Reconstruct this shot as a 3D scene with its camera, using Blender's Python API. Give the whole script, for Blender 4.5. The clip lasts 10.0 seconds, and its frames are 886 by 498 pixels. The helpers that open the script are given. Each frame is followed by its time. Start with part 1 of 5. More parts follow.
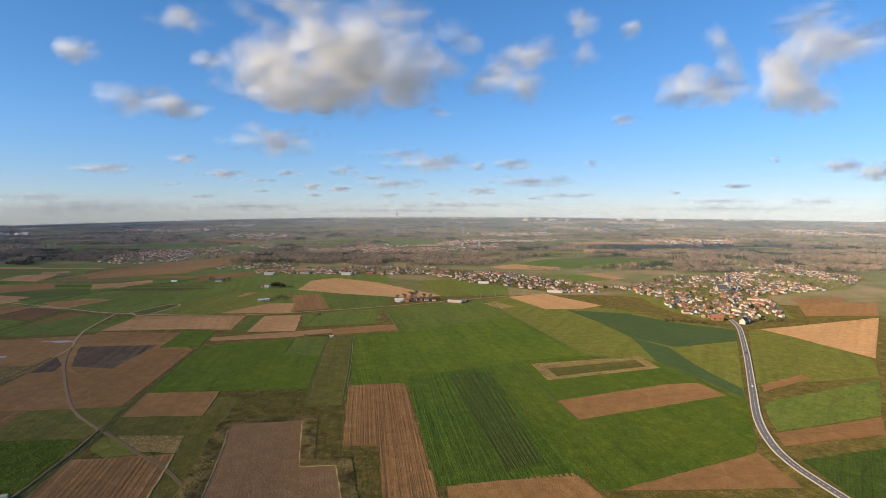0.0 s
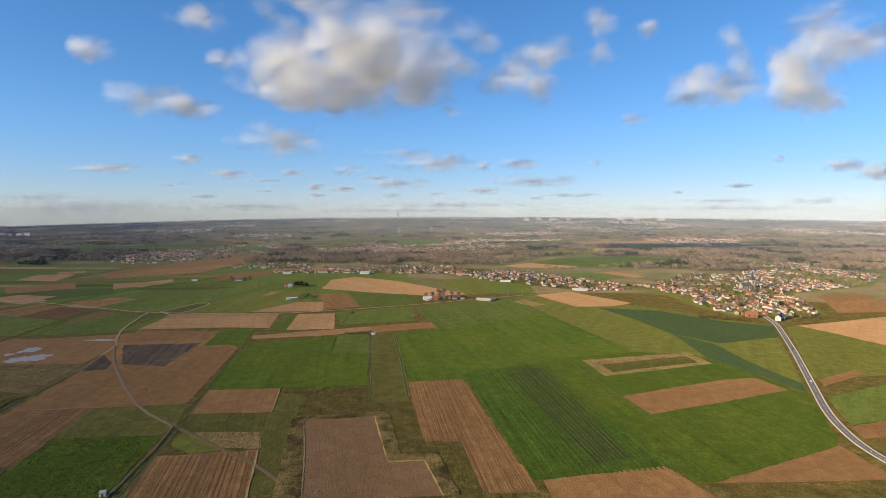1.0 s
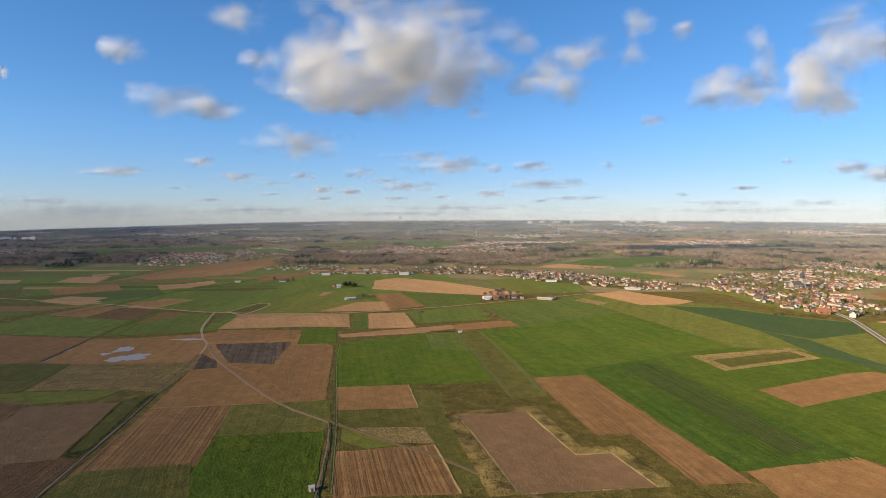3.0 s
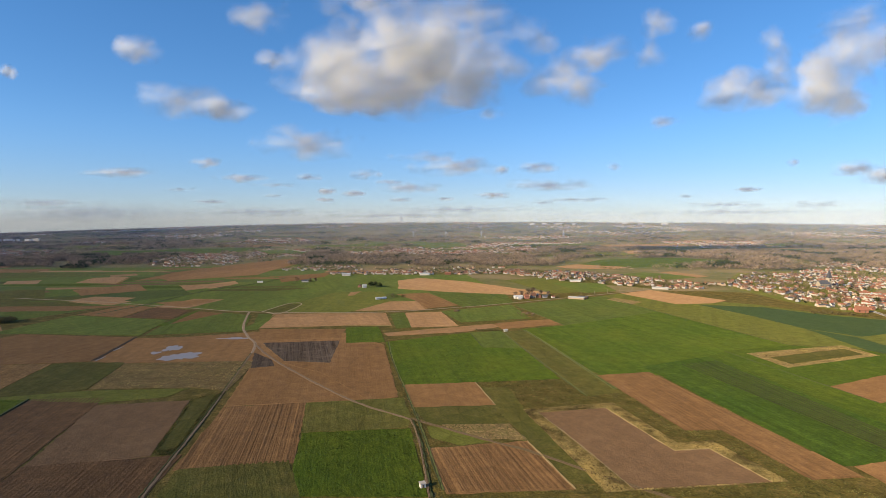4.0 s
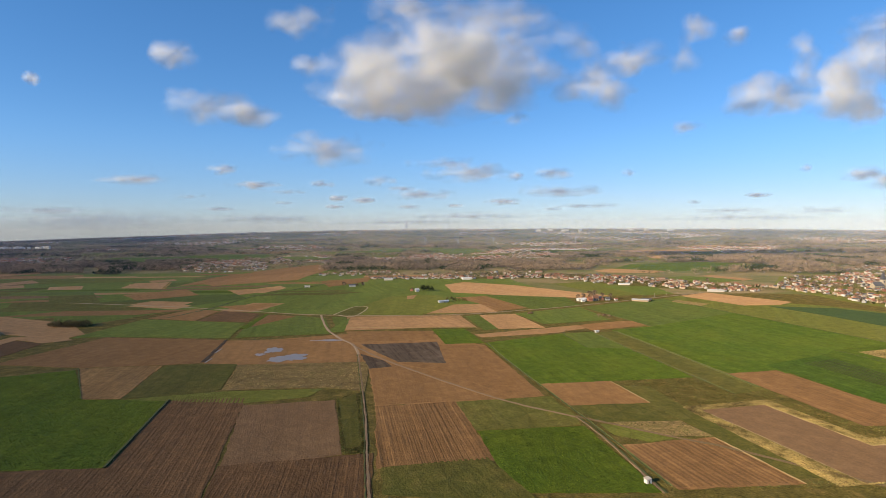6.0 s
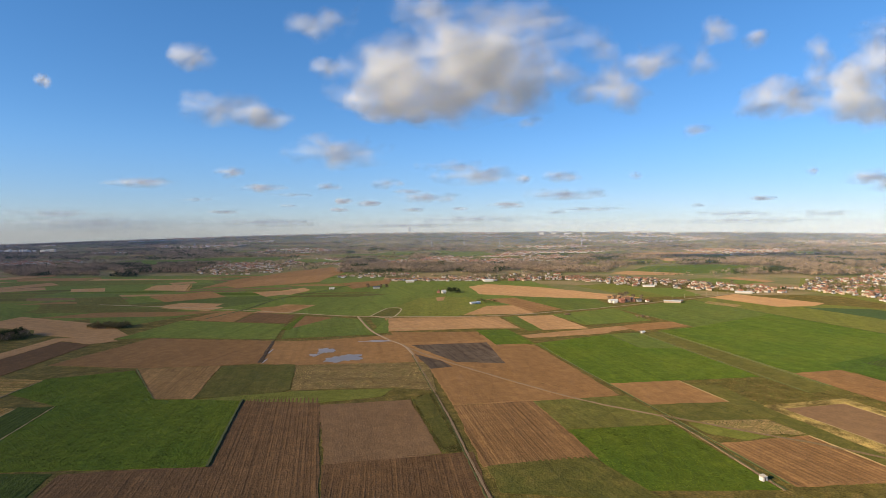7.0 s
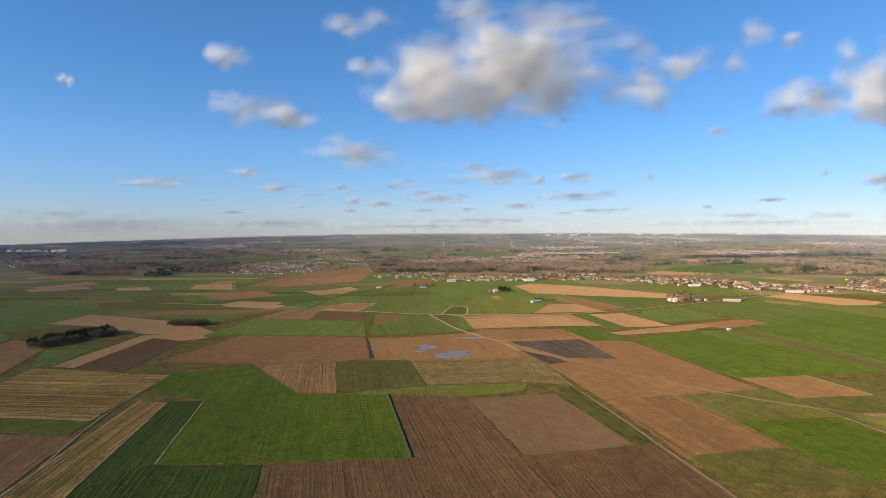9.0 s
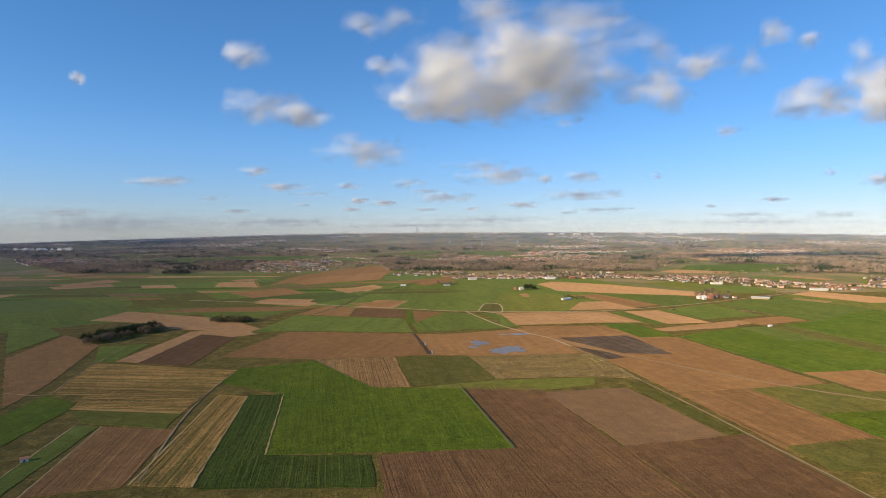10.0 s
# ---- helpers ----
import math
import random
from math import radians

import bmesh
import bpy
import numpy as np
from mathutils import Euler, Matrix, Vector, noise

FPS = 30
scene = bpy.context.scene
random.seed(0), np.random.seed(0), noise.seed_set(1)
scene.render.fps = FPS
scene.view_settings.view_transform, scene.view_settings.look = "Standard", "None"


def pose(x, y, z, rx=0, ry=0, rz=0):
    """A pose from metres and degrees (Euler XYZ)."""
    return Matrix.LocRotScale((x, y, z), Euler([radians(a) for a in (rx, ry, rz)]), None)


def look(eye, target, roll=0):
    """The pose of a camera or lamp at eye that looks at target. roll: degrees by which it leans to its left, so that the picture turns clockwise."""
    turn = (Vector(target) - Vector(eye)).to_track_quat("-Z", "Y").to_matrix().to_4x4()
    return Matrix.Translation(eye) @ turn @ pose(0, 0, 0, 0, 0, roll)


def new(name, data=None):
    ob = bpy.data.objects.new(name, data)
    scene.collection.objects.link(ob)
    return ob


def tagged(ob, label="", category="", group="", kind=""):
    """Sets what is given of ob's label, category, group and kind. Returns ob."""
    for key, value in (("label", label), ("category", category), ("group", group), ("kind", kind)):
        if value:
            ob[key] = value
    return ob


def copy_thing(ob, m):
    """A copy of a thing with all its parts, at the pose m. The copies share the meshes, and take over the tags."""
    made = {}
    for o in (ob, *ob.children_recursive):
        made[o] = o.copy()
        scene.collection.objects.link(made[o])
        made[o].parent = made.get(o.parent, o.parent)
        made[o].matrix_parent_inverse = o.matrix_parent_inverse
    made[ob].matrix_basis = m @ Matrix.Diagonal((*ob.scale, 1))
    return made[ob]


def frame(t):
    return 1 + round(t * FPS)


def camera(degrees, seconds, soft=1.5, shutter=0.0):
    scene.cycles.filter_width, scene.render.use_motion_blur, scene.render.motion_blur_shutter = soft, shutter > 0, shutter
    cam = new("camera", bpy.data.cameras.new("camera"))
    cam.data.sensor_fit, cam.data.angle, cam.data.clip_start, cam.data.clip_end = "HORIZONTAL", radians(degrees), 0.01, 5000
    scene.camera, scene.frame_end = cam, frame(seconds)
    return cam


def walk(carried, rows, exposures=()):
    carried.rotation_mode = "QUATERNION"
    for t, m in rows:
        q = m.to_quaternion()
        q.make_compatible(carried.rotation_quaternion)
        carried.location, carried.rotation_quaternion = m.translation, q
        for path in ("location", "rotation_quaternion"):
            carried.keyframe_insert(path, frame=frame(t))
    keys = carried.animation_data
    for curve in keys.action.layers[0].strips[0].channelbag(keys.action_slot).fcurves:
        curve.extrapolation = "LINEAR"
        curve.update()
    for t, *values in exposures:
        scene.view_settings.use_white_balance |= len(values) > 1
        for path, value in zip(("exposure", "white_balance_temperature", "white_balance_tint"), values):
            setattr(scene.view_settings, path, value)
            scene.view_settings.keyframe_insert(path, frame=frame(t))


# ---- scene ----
cam = camera(79.66, 10.0, soft=0.6)
PATH = [
    (0, 0.000, 0.000, 99.978, 0.000, -3.833, -0.022),
    (0.5, -18.205, 0.169, 98.787, -0.205, -3.825, 0.023),
    (1, -36.553, 0.216, 97.526, -0.412, -3.798, 0.078),
    (1.5, -54.990, 0.307, 96.355, -0.624, -3.726, 0.137),
    (2, -73.711, 0.829, 95.166, -0.828, -3.624, 0.185),
    (2.5, -92.803, 1.937, 93.874, -1.003, -3.505, 0.212),
    (4, -150.761, 6.270, 89.174, -1.548, -3.155, 0.250),
    (4.5, -169.546, 7.658, 87.513, -1.674, -2.991, 0.299),
    (5, -187.966, 8.899, 86.108, -1.784, -2.791, 0.362),
    (5.5, -206.500, 10.061, 85.005, -1.883, -2.567, 0.406),
    (7, -263.154, 13.295, 81.948, -2.207, -1.967, 0.430),
    (7.5, -281.343, 14.037, 80.918, -2.314, -1.877, 0.400),
    (8, -299.252, 14.457, 80.189, -2.419, -1.844, 0.359),
    (8.5, -317.356, 14.774, 79.744, -2.519, -1.819, 0.332),
    (9, -335.847, 14.640, 79.202, -2.625, -1.801, 0.320),
    (9.5, -354.755, 13.803, 78.584, -2.737, -1.810, 0.298),
    (10, -373.600, 12.608, 77.869, -2.861, -1.887, 0.257),
]
walk(cam, [(t, pose(x, y, z, 90 + pitch, roll, yaw)) for t, x, y, z, yaw, pitch, roll in PATH])

# ---- world, sun, exposure ----
SUN_EL, SUN_AZ = radians(20.0), radians(-119.0)
world = bpy.data.worlds.new("sky")
scene.world = world
world.use_nodes = True
wt = world.node_tree
sky = wt.nodes.new("ShaderNodeTexSky")
sky.sky_type = "NISHITA"
sky.sun_disc = False
sky.sun_elevation, sky.sun_rotation = SUN_EL, SUN_AZ
sky.altitude, sky.air_density, sky.dust_density, sky.ozone_density = 100.0, 0.75, 0.0, 3.0
tint = wt.nodes.new("ShaderNodeHueSaturation")
tint.inputs["Saturation"].default_value = 1.32
cool = wt.nodes.new("ShaderNodeMix")
cool.data_type, cool.blend_type = "RGBA", "MULTIPLY"
cool.inputs[0].default_value = 1.0
cool.inputs[7].default_value = (0.90, 0.93, 1.06, 1)
wt.links.new(sky.outputs[0], cool.inputs[6])
even = wt.nodes.new("ShaderNodeGamma")
even.inputs["Gamma"].default_value = 0.72
wt.links.new(cool.outputs[2], even.inputs["Color"])
wt.links.new(even.outputs[0], tint.inputs["Color"])
# the air thickens and greys towards the horizon
way = wt.nodes.new("ShaderNodeTexCoord")
split = wt.nodes.new("ShaderNodeSeparateXYZ")
wt.links.new(way.outputs["Generated"], split.inputs[0])
air = wt.nodes.new("ShaderNodeValToRGB")
air.color_ramp.interpolation = "EASE"
air.color_ramp.elements[0].position, air.color_ramp.elements[0].color = 0.0, (0.82, 0.77, 0.77, 1)
air.color_ramp.elements[1].position, air.color_ramp.elements[1].color = 0.17, (1.0, 1.0, 1.0, 1)
wt.links.new(split.outputs[2], air.inputs[0])
thick = wt.nodes.new("ShaderNodeMix")
thick.data_type, thick.blend_type = "RGBA", "MULTIPLY"
thick.inputs[0].default_value = 1.0
wt.links.new(tint.outputs[0], thick.inputs[6])
wt.links.new(air.outputs[0], thick.inputs[7])
wt.links.new(thick.outputs[2], wt.nodes["Background"].inputs[0])
wt.nodes["Background"].inputs[1].default_value = 0.192
sun = new("sun", bpy.data.lights.new("sun", "SUN"))
sun.data.energy, sun.data.angle, sun.data.color = 4.8, radians(0.53), (1.0, 0.81, 0.53)
sun_way = Vector((math.sin(SUN_AZ) * math.cos(SUN_EL), math.cos(SUN_AZ) * math.cos(SUN_EL), math.sin(SUN_EL)))
sun.matrix_world = look((0, 0, 900), Vector((0, 0, 900)) - sun_way)
scene.cycles.transparent_max_bounces = 320
scene.view_settings.exposure = 0.40


# ---- materials ----
class Nodes:
    """Small helper to wire a node material."""

    def __init__(self, name, rough=0.9, spec=0.2):
        self.mat = bpy.data.materials.new(name)
        self.mat.use_nodes = True
        self.tree = self.mat.node_tree
        self.bsdf = self.tree.nodes["Principled BSDF"]
        self.out = self.tree.nodes["Material Output"]
        self.bsdf.inputs["Roughness"].default_value = rough
        self.bsdf.inputs["Specular IOR Level"].default_value = spec
        self.bsdf.inputs["Diffuse Roughness"].default_value = 0.9 if rough > 0.5 else 0.0

    def add(self, kind, **values):
        n = self.tree.nodes.new(kind)
        for k, v in values.items():
            n.inputs[k].default_value = v
        return n

    def link(self, a, b):
        self.tree.links.new(a, b)

    def coord(self, kind="Object", scale=(1, 1, 1), turn=0.0):
        c = self.add("ShaderNodeTexCoord")
        m = self.add("ShaderNodeMapping")
        m.inputs["Scale"].default_value = scale
        m.inputs["Rotation"].default_value = (0, 0, turn)
        self.link(c.outputs[kind], m.inputs["Vector"])
        return m.outputs[0]

    def noise(self, vec, scale, detail=4.0, rough=0.6, dist=0.0):
        n = self.add("ShaderNodeTexNoise", Scale=scale, Detail=detail, Roughness=rough, Distortion=dist)
        self.link(vec, n.inputs["Vector"])
        return n.outputs["Fac"]

    def ramp(self, fac, stops):
        r = self.add("ShaderNodeValToRGB")
        e = r.color_ramp.elements
        while len(e) < len(stops):
            e.new(0.5)
        for i, (p, c) in enumerate(stops):
            e[i].position = p
            e[i].color = (*c, 1) if len(c) == 3 else c
        self.link(fac, r.inputs["Fac"])
        return r.outputs["Color"]

    def mix(self, fac, a, b, mode="MIX"):
        m = self.add("ShaderNodeMix")
        m.data_type, m.blend_type = "RGBA", mode
        for sock, v in ((m.inputs[0], fac), (m.inputs[6], a), (m.inputs[7], b)):
            if hasattr(v, "is_output"):
                self.link(v, sock)
            elif isinstance(v, (int, float)):
                sock.default_value = v
            else:
                sock.default_value = (*v, 1)
        return m.outputs[2]

    def math(self, op, a, b=0.0, clamp=False):
        m = self.add("ShaderNodeMath")
        m.operation, m.use_clamp = op, clamp
        for sock, v in ((m.inputs[0], a), (m.inputs[1], b)):
            if hasattr(v, "is_output"):
                self.link(v, sock)
            else:
                sock.default_value = v
        return m.outputs[0]

    def random(self):
        return self.add("ShaderNodeObjectInfo").outputs["Random"]

    def bump(self, height, strength=0.5, distance=0.3):
        b = self.add("ShaderNodeBump", Strength=strength, Distance=distance)
        self.link(height, b.inputs["Height"])
        self.link(b.outputs[0], self.bsdf.inputs["Normal"])

    def colour(self, c):
        if hasattr(c, "is_output"):
            self.link(c, self.bsdf.inputs["Base Color"])
        else:
            self.bsdf.inputs["Base Color"].default_value = (*c, 1)
        return self


def shade(c, k):
    return tuple(min(1.0, v * k) for v in c)


def field_material(name, base, alt, rows=0.0, row_width=3.0, patch=0.5, bump=0.6, vary=0.16, grain=0.55, split=0.0):
    """A crop or soil: large patches, fine grain, drill rows along the field's own y axis."""
    n = Nodes(name, 0.95, 0.1)
    v = n.coord()
    big = n.noise(v, 0.022, 3.0, 0.55, 0.6)
    mid = n.noise(v, 0.14, 4.0, 0.6)
    fine = n.noise(v, 1.3, 3.0, 0.7)
    c = n.mix(n.ramp(big, [(0.35, (0, 0, 0)), (0.68, (1, 1, 1))]), base, alt)
    c = n.mix(patch, c, n.ramp(mid, [(0.25, shade(base, 0.45)), (0.5, base), (0.75, shade(alt, 1.5))]))
    c = n.mix(grain, c, n.ramp(fine, [(0.25, (0.2, 0.2, 0.2)), (0.5, (1, 1, 1)), (0.75, (1.85, 1.85, 1.85))]), "MULTIPLY")
    lumps = n.noise(v, 0.42, 4.0, 0.7)
    c = n.mix(grain, c, n.ramp(lumps, [(0.3, (0.6, 0.6, 0.6)), (0.5, (1, 1, 1)), (0.7, (1.45, 1.42, 1.35))]), "MULTIPLY")
    height = n.math("ADD", mid, n.math("MULTIPLY", fine, 0.7))
    if rows:
        streak = n.noise(n.coord(scale=(1.0 / row_width, 0.006, 1.0)), 1.0, 3.0, 0.75)
        if split:
            c = n.mix(n.math("MULTIPLY", n.ramp(streak, [(0.47, (0, 0, 0)), (0.53, (1, 1, 1))]), split), c, n.mix(mid, alt, shade(alt, 0.6)))
        c = n.mix(rows, c, n.ramp(streak, [(0.3, (0.40, 0.40, 0.40)), (0.5, (1, 1, 1)), (0.72, (1.45, 1.42, 1.38))]), "MULTIPLY")
        tram = n.noise(n.coord(scale=(0.09, 0.0022, 1.0)), 1.0, 2.0, 0.5)
        c = n.mix(rows * 0.6, c, n.ramp(tram, [(0.34, (0.45, 0.45, 0.45)), (0.5, (1, 1, 1)), (0.68, (1.4, 1.4, 1.38))]), "MULTIPLY")
        height = n.math("ADD", height, n.math("MULTIPLY", streak, 2.0 * rows))
    r = n.random()
    c = n.mix(1.0, c, n.ramp(r, [(0.0, (1 - vary, 1 - vary, 1 - vary)), (1.0, (1 + vary, 1 + vary, 1 + vary))]), "MULTIPLY")
    n.colour(c)
    n.bump(height, bump, 0.9)
    return n.mat


CROPS = {
    "green": field_material("winter_wheat", (0.064, 0.097, 0.009), (0.095, 0.114, 0.011), 0.24, 2.4, 0.35, bump=0.7, grain=0.45),
    "green2": field_material("young_wheat", (0.086, 0.112, 0.020), (0.116, 0.126, 0.024), 0.24, 2.6, 0.4, grain=0.4),
    "grass": field_material("grazed_grass", (0.084, 0.110, 0.026), (0.104, 0.118, 0.027), 0.15, 3.0, 0.3, grain=0.4),
    "greendark": field_material("dark_crop", (0.042, 0.066, 0.009), (0.056, 0.072, 0.011), 0.36, 2.2, 0.4, bump=0.9, grain=0.55),
    "rowgreen": field_material("drilled_crop", (0.050, 0.085, 0.009), (0.069, 0.097, 0.011), 0.36, 2.0, 0.4, bump=0.9, grain=0.5),
    "teal": field_material("cool_green_crop", (0.052, 0.082, 0.027), (0.064, 0.088, 0.028), 0.15, 3.0, 0.3, grain=0.35),
    "olive": field_material("olive_meadow", (0.108, 0.114, 0.020), (0.132, 0.121, 0.025), 0.2, 3.0, 0.45, grain=0.4),
    "olivedark": field_material("dull_meadow", (0.086, 0.085, 0.018), (0.114, 0.089, 0.022), 0.28, 3.0, 0.5, grain=0.45),
    "rough": field_material("rough_grass", (0.112, 0.092, 0.021), (0.160, 0.104, 0.032), 0.15, 3.0, 0.75, 0.8, grain=0.7),
    "brown": field_material("bare_soil", (0.204, 0.109, 0.042), (0.232, 0.126, 0.050), 0.18, 2.5, 0.35, grain=0.25),
    "brownf": field_material("furrowed_soil", (0.190, 0.102, 0.040), (0.222, 0.121, 0.049), 0.45, 1.8, 0.35, grain=0.3),
    "browndark": field_material("ploughed_soil", (0.108, 0.060, 0.027), (0.134, 0.073, 0.032), 0.26, 1.8, 0.4, 0.7, grain=0.35),
    "greysoil": field_material("rolled_soil", (0.162, 0.096, 0.048), (0.184, 0.110, 0.055), 0.12, 2.5, 0.3, grain=0.2),
    "tan": field_material("dry_soil", (0.318, 0.181, 0.082), (0.360, 0.206, 0.092), 0.18, 3.0, 0.35, grain=0.25),
    "straw": field_material("dry_stubble", (0.500, 0.285, 0.095), (0.122, 0.104, 0.024), 0.8, 1.3, 0.5, 0.9, grain=0.7, split=0.85),
    "stubble": field_material("dry_grass", (0.275, 0.185, 0.074), (0.110, 0.094, 0.028), 0.3, 2.5, 0.8, 1.0, grain=0.7),
    "chaff": field_material("tilled_stubble", (0.285, 0.165, 0.066), (0.215, 0.130, 0.050), 0.5, 1.8, 0.5, 0.9, grain=0.6),
    "wet": field_material("waterlogged_soil", (0.072, 0.048, 0.030), (0.118, 0.088, 0.062), 0.5, 2.0, 0.6, split=0.5),
}


def simple_material(name, a, b, scale=0.5, rough=0.85, bump=0.3, spec=0.2, vary=0.2):
    n = Nodes(name, rough, spec)
    v = n.coord()
    c = n.mix(n.noise(v, scale, 4.0), a, b)
    c = n.mix(0.5, c, n.ramp(n.noise(v, scale * 9, 3.0), [(0.25, (0.6, 0.6, 0.6)), (0.7, (1.25, 1.25, 1.25))]), "MULTIPLY")
    c = n.mix(1.0, c, n.ramp(n.random(), [(0.0, (1 - vary,) * 3), (1.0, (1 + vary,) * 3)]), "MULTIPLY")
    n.colour(c)
    n.bump(n.noise(v, scale * 6, 4.0), bump, 0.1)
    return n.mat


def land_material():
    """The base land: meadow, soil and scrub in broad drifts."""
    n = Nodes("open_land", 0.95, 0.1)
    v = n.coord()
    a = n.noise(v, 0.004, 4.0, 0.6, 0.8)
    b = n.noise(v, 0.02, 5.0, 0.65)
    d = n.noise(v, 0.25, 4.0, 0.7)
    c = n.ramp(a, [(0.3, (0.095, 0.112, 0.030)), (0.45, (0.125, 0.120, 0.038)), (0.56, (0.260, 0.180, 0.095)), (0.72, (0.105, 0.115, 0.036))])
    c = n.mix(0.45, c, n.ramp(b, [(0.3, (0.080, 0.085, 0.028)), (0.5, (0.125, 0.112, 0.042)), (0.68, (0.220, 0.155, 0.090))]))
    c = n.mix(0.5, c, n.ramp(d, [(0.25, (0.5, 0.5, 0.5)), (0.7, (1.3, 1.3, 1.3))]), "MULTIPLY")
    n.colour(c)
    n.bump(n.math("ADD", b, d), 0.5, 0.6)
    return n.mat


def twig_material(name, stops, rough=0.95):
    """Bare winter crowns: every clump differs a little."""
    n = Nodes(name, rough, 0.1)
    g = n.add("ShaderNodeNewGeometry")
    c = n.ramp(g.outputs["Random Per Island"], stops)
    c = n.mix(0.5, c, n.ramp(n.noise(n.coord(), 0.9, 3.0), [(0.3, (0.55, 0.55, 0.55)), (0.7, (1.3, 1.3, 1.3))]), "MULTIPLY")
    # strong tone noise at tree size imitates lit and shaded crowns
    c = n.mix(0.8, c, n.ramp(n.noise(n.coord(), 0.11, 3.0), [(0.36, (0.30, 0.30, 0.30)), (0.5, (1, 1, 1)), (0.64, (1.6, 1.55, 1.45))]), "MULTIPLY")
    c = n.mix(0.6, c, n.ramp(n.noise(n.coord(), 0.006, 4.0), [(0.36, (0.5, 0.55, 0.58)), (0.62, (1.35, 1.28, 1.2))]), "MULTIPLY")
    n.colour(c)
    return n.mat


LAND = land_material()
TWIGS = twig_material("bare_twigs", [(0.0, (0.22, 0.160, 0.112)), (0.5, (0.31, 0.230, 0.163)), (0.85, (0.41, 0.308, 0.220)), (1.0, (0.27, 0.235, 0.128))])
SHRUB = twig_material("scrub_twigs", [(0.0, (0.13, 0.115, 0.052)), (0.5, (0.20, 0.165, 0.075)), (1.0, (0.29, 0.22, 0.115))])
EVERGREEN = twig_material("evergreen_needles", [(0.0, (0.035, 0.050, 0.024)), (0.6, (0.055, 0.075, 0.032)), (1.0, (0.085, 0.100, 0.042))])
BARK = simple_material("bark", (0.090, 0.070, 0.050), (0.140, 0.110, 0.085), 1.5)
ASPHALT = simple_material("asphalt", (0.085, 0.080, 0.082), (0.110, 0.105, 0.105), 0.25, 0.9, 0.15)
CONCRETE = simple_material("pale_concrete", (0.42, 0.37, 0.31), (0.52, 0.46, 0.39), 0.4, 0.9, 0.2)
PAINT_LINE = simple_material("road_paint", (0.70, 0.69, 0.66), (0.80, 0.79, 0.76), 1.0, 0.7, 0.05)
DIRT = simple_material("dirt_track", (0.200, 0.133, 0.074), (0.260, 0.178, 0.104), 0.5, 0.95, 0.5)
MUD = simple_material("muddy_track", (0.135, 0.089, 0.050), (0.190, 0.126, 0.075), 0.5, 0.9, 0.5)
PALE = simple_material("dry_pale_dirt", (0.280, 0.205, 0.130), (0.350, 0.265, 0.175), 0.5, 0.95, 0.4)
ROUGH_BED = simple_material("trodden_grass", (0.115, 0.085, 0.034), (0.165, 0.110, 0.048), 0.5, 0.95, 0.6)
# near-black soil colour imitating the shade in deep furrows
FURROW_SHADE = simple_material("open_wet_furrow", (0.034, 0.032, 0.012), (0.050, 0.044, 0.018), 0.5, 0.9, 0.5)
DRY = simple_material("dry_grass_edge", (0.300, 0.210, 0.090), (0.400, 0.290, 0.135), 0.6, 0.95, 0.8)
DITCH = simple_material("dark_ditch_grass", (0.055, 0.066, 0.022), (0.095, 0.100, 0.034), 0.6, 0.95, 0.8)
TUFT = simple_material("tall_grass", (0.110, 0.140, 0.030), (0.170, 0.150, 0.050), 0.6, 0.95, 0.8)
WALLS = [
    simple_material("white_render", (0.62, 0.57, 0.50), (0.72, 0.67, 0.60), 0.4, 0.9, 0.1),
    simple_material("red_brick", (0.34, 0.150, 0.100), (0.42, 0.20, 0.135), 0.6, 0.9, 0.2),
    simple_material("buff_brick", (0.48, 0.36, 0.25), (0.56, 0.43, 0.31), 0.6, 0.9, 0.2),
    simple_material("grey_render", (0.45, 0.43, 0.41), (0.55, 0.53, 0.50), 0.5, 0.9, 0.1),
]
ROOFS = [
    simple_material("red_tiles", (0.27, 0.115, 0.072), (0.36, 0.16, 0.10), 0.5, 0.85, 0.3),
    simple_material("brown_tiles", (0.20, 0.105, 0.070), (0.27, 0.145, 0.095), 0.5, 0.85, 0.3),
    simple_material("slate", (0.075, 0.075, 0.085), (0.12, 0.12, 0.13), 0.5, 0.7, 0.3),
    simple_material("grey_sheet", (0.42, 0.42, 0.42), (0.55, 0.54, 0.52), 0.3, 0.6, 0.2),
]
GLASS = simple_material("dark_window_glass", (0.03, 0.035, 0.04), (0.05, 0.055, 0.06), 0.5, 0.15, 0.0, 0.6)
METAL = simple_material("galvanised_steel", (0.40, 0.41, 0.42), (0.52, 0.53, 0.54), 0.8, 0.5, 0.1, 0.5)
STONE = simple_material("sandy_limestone", (0.42, 0.35, 0.25), (0.52, 0.44, 0.33), 0.4, 0.9, 0.3)
TIMBER = simple_material("weathered_timber", (0.13, 0.085, 0.055), (0.20, 0.14, 0.10), 1.0, 0.9, 0.4)
RUST = simple_material("rusty_sheet", (0.24, 0.105, 0.070), (0.34, 0.16, 0.11), 0.8, 0.85, 0.3)


def water_material():
    n = Nodes("standing_water", 0.3, 0.09)
    n.colour(n.mix(n.noise(n.coord(), 0.2), (0.205, 0.172, 0.150), (0.25, 0.212, 0.185)))
    n.bump(n.noise(n.coord(), 1.5, 3.0), 0.05, 0.02)
    return n.mat


WATER = water_material()


# ---- building helpers ----
def crest(x):
    """Distance and height of the far ridge."""
    return 4270 - 6.0e-5 * x * x, 64 - 3.3e-6 * x * x - 0.013 * max(0.0, -1000 - x)


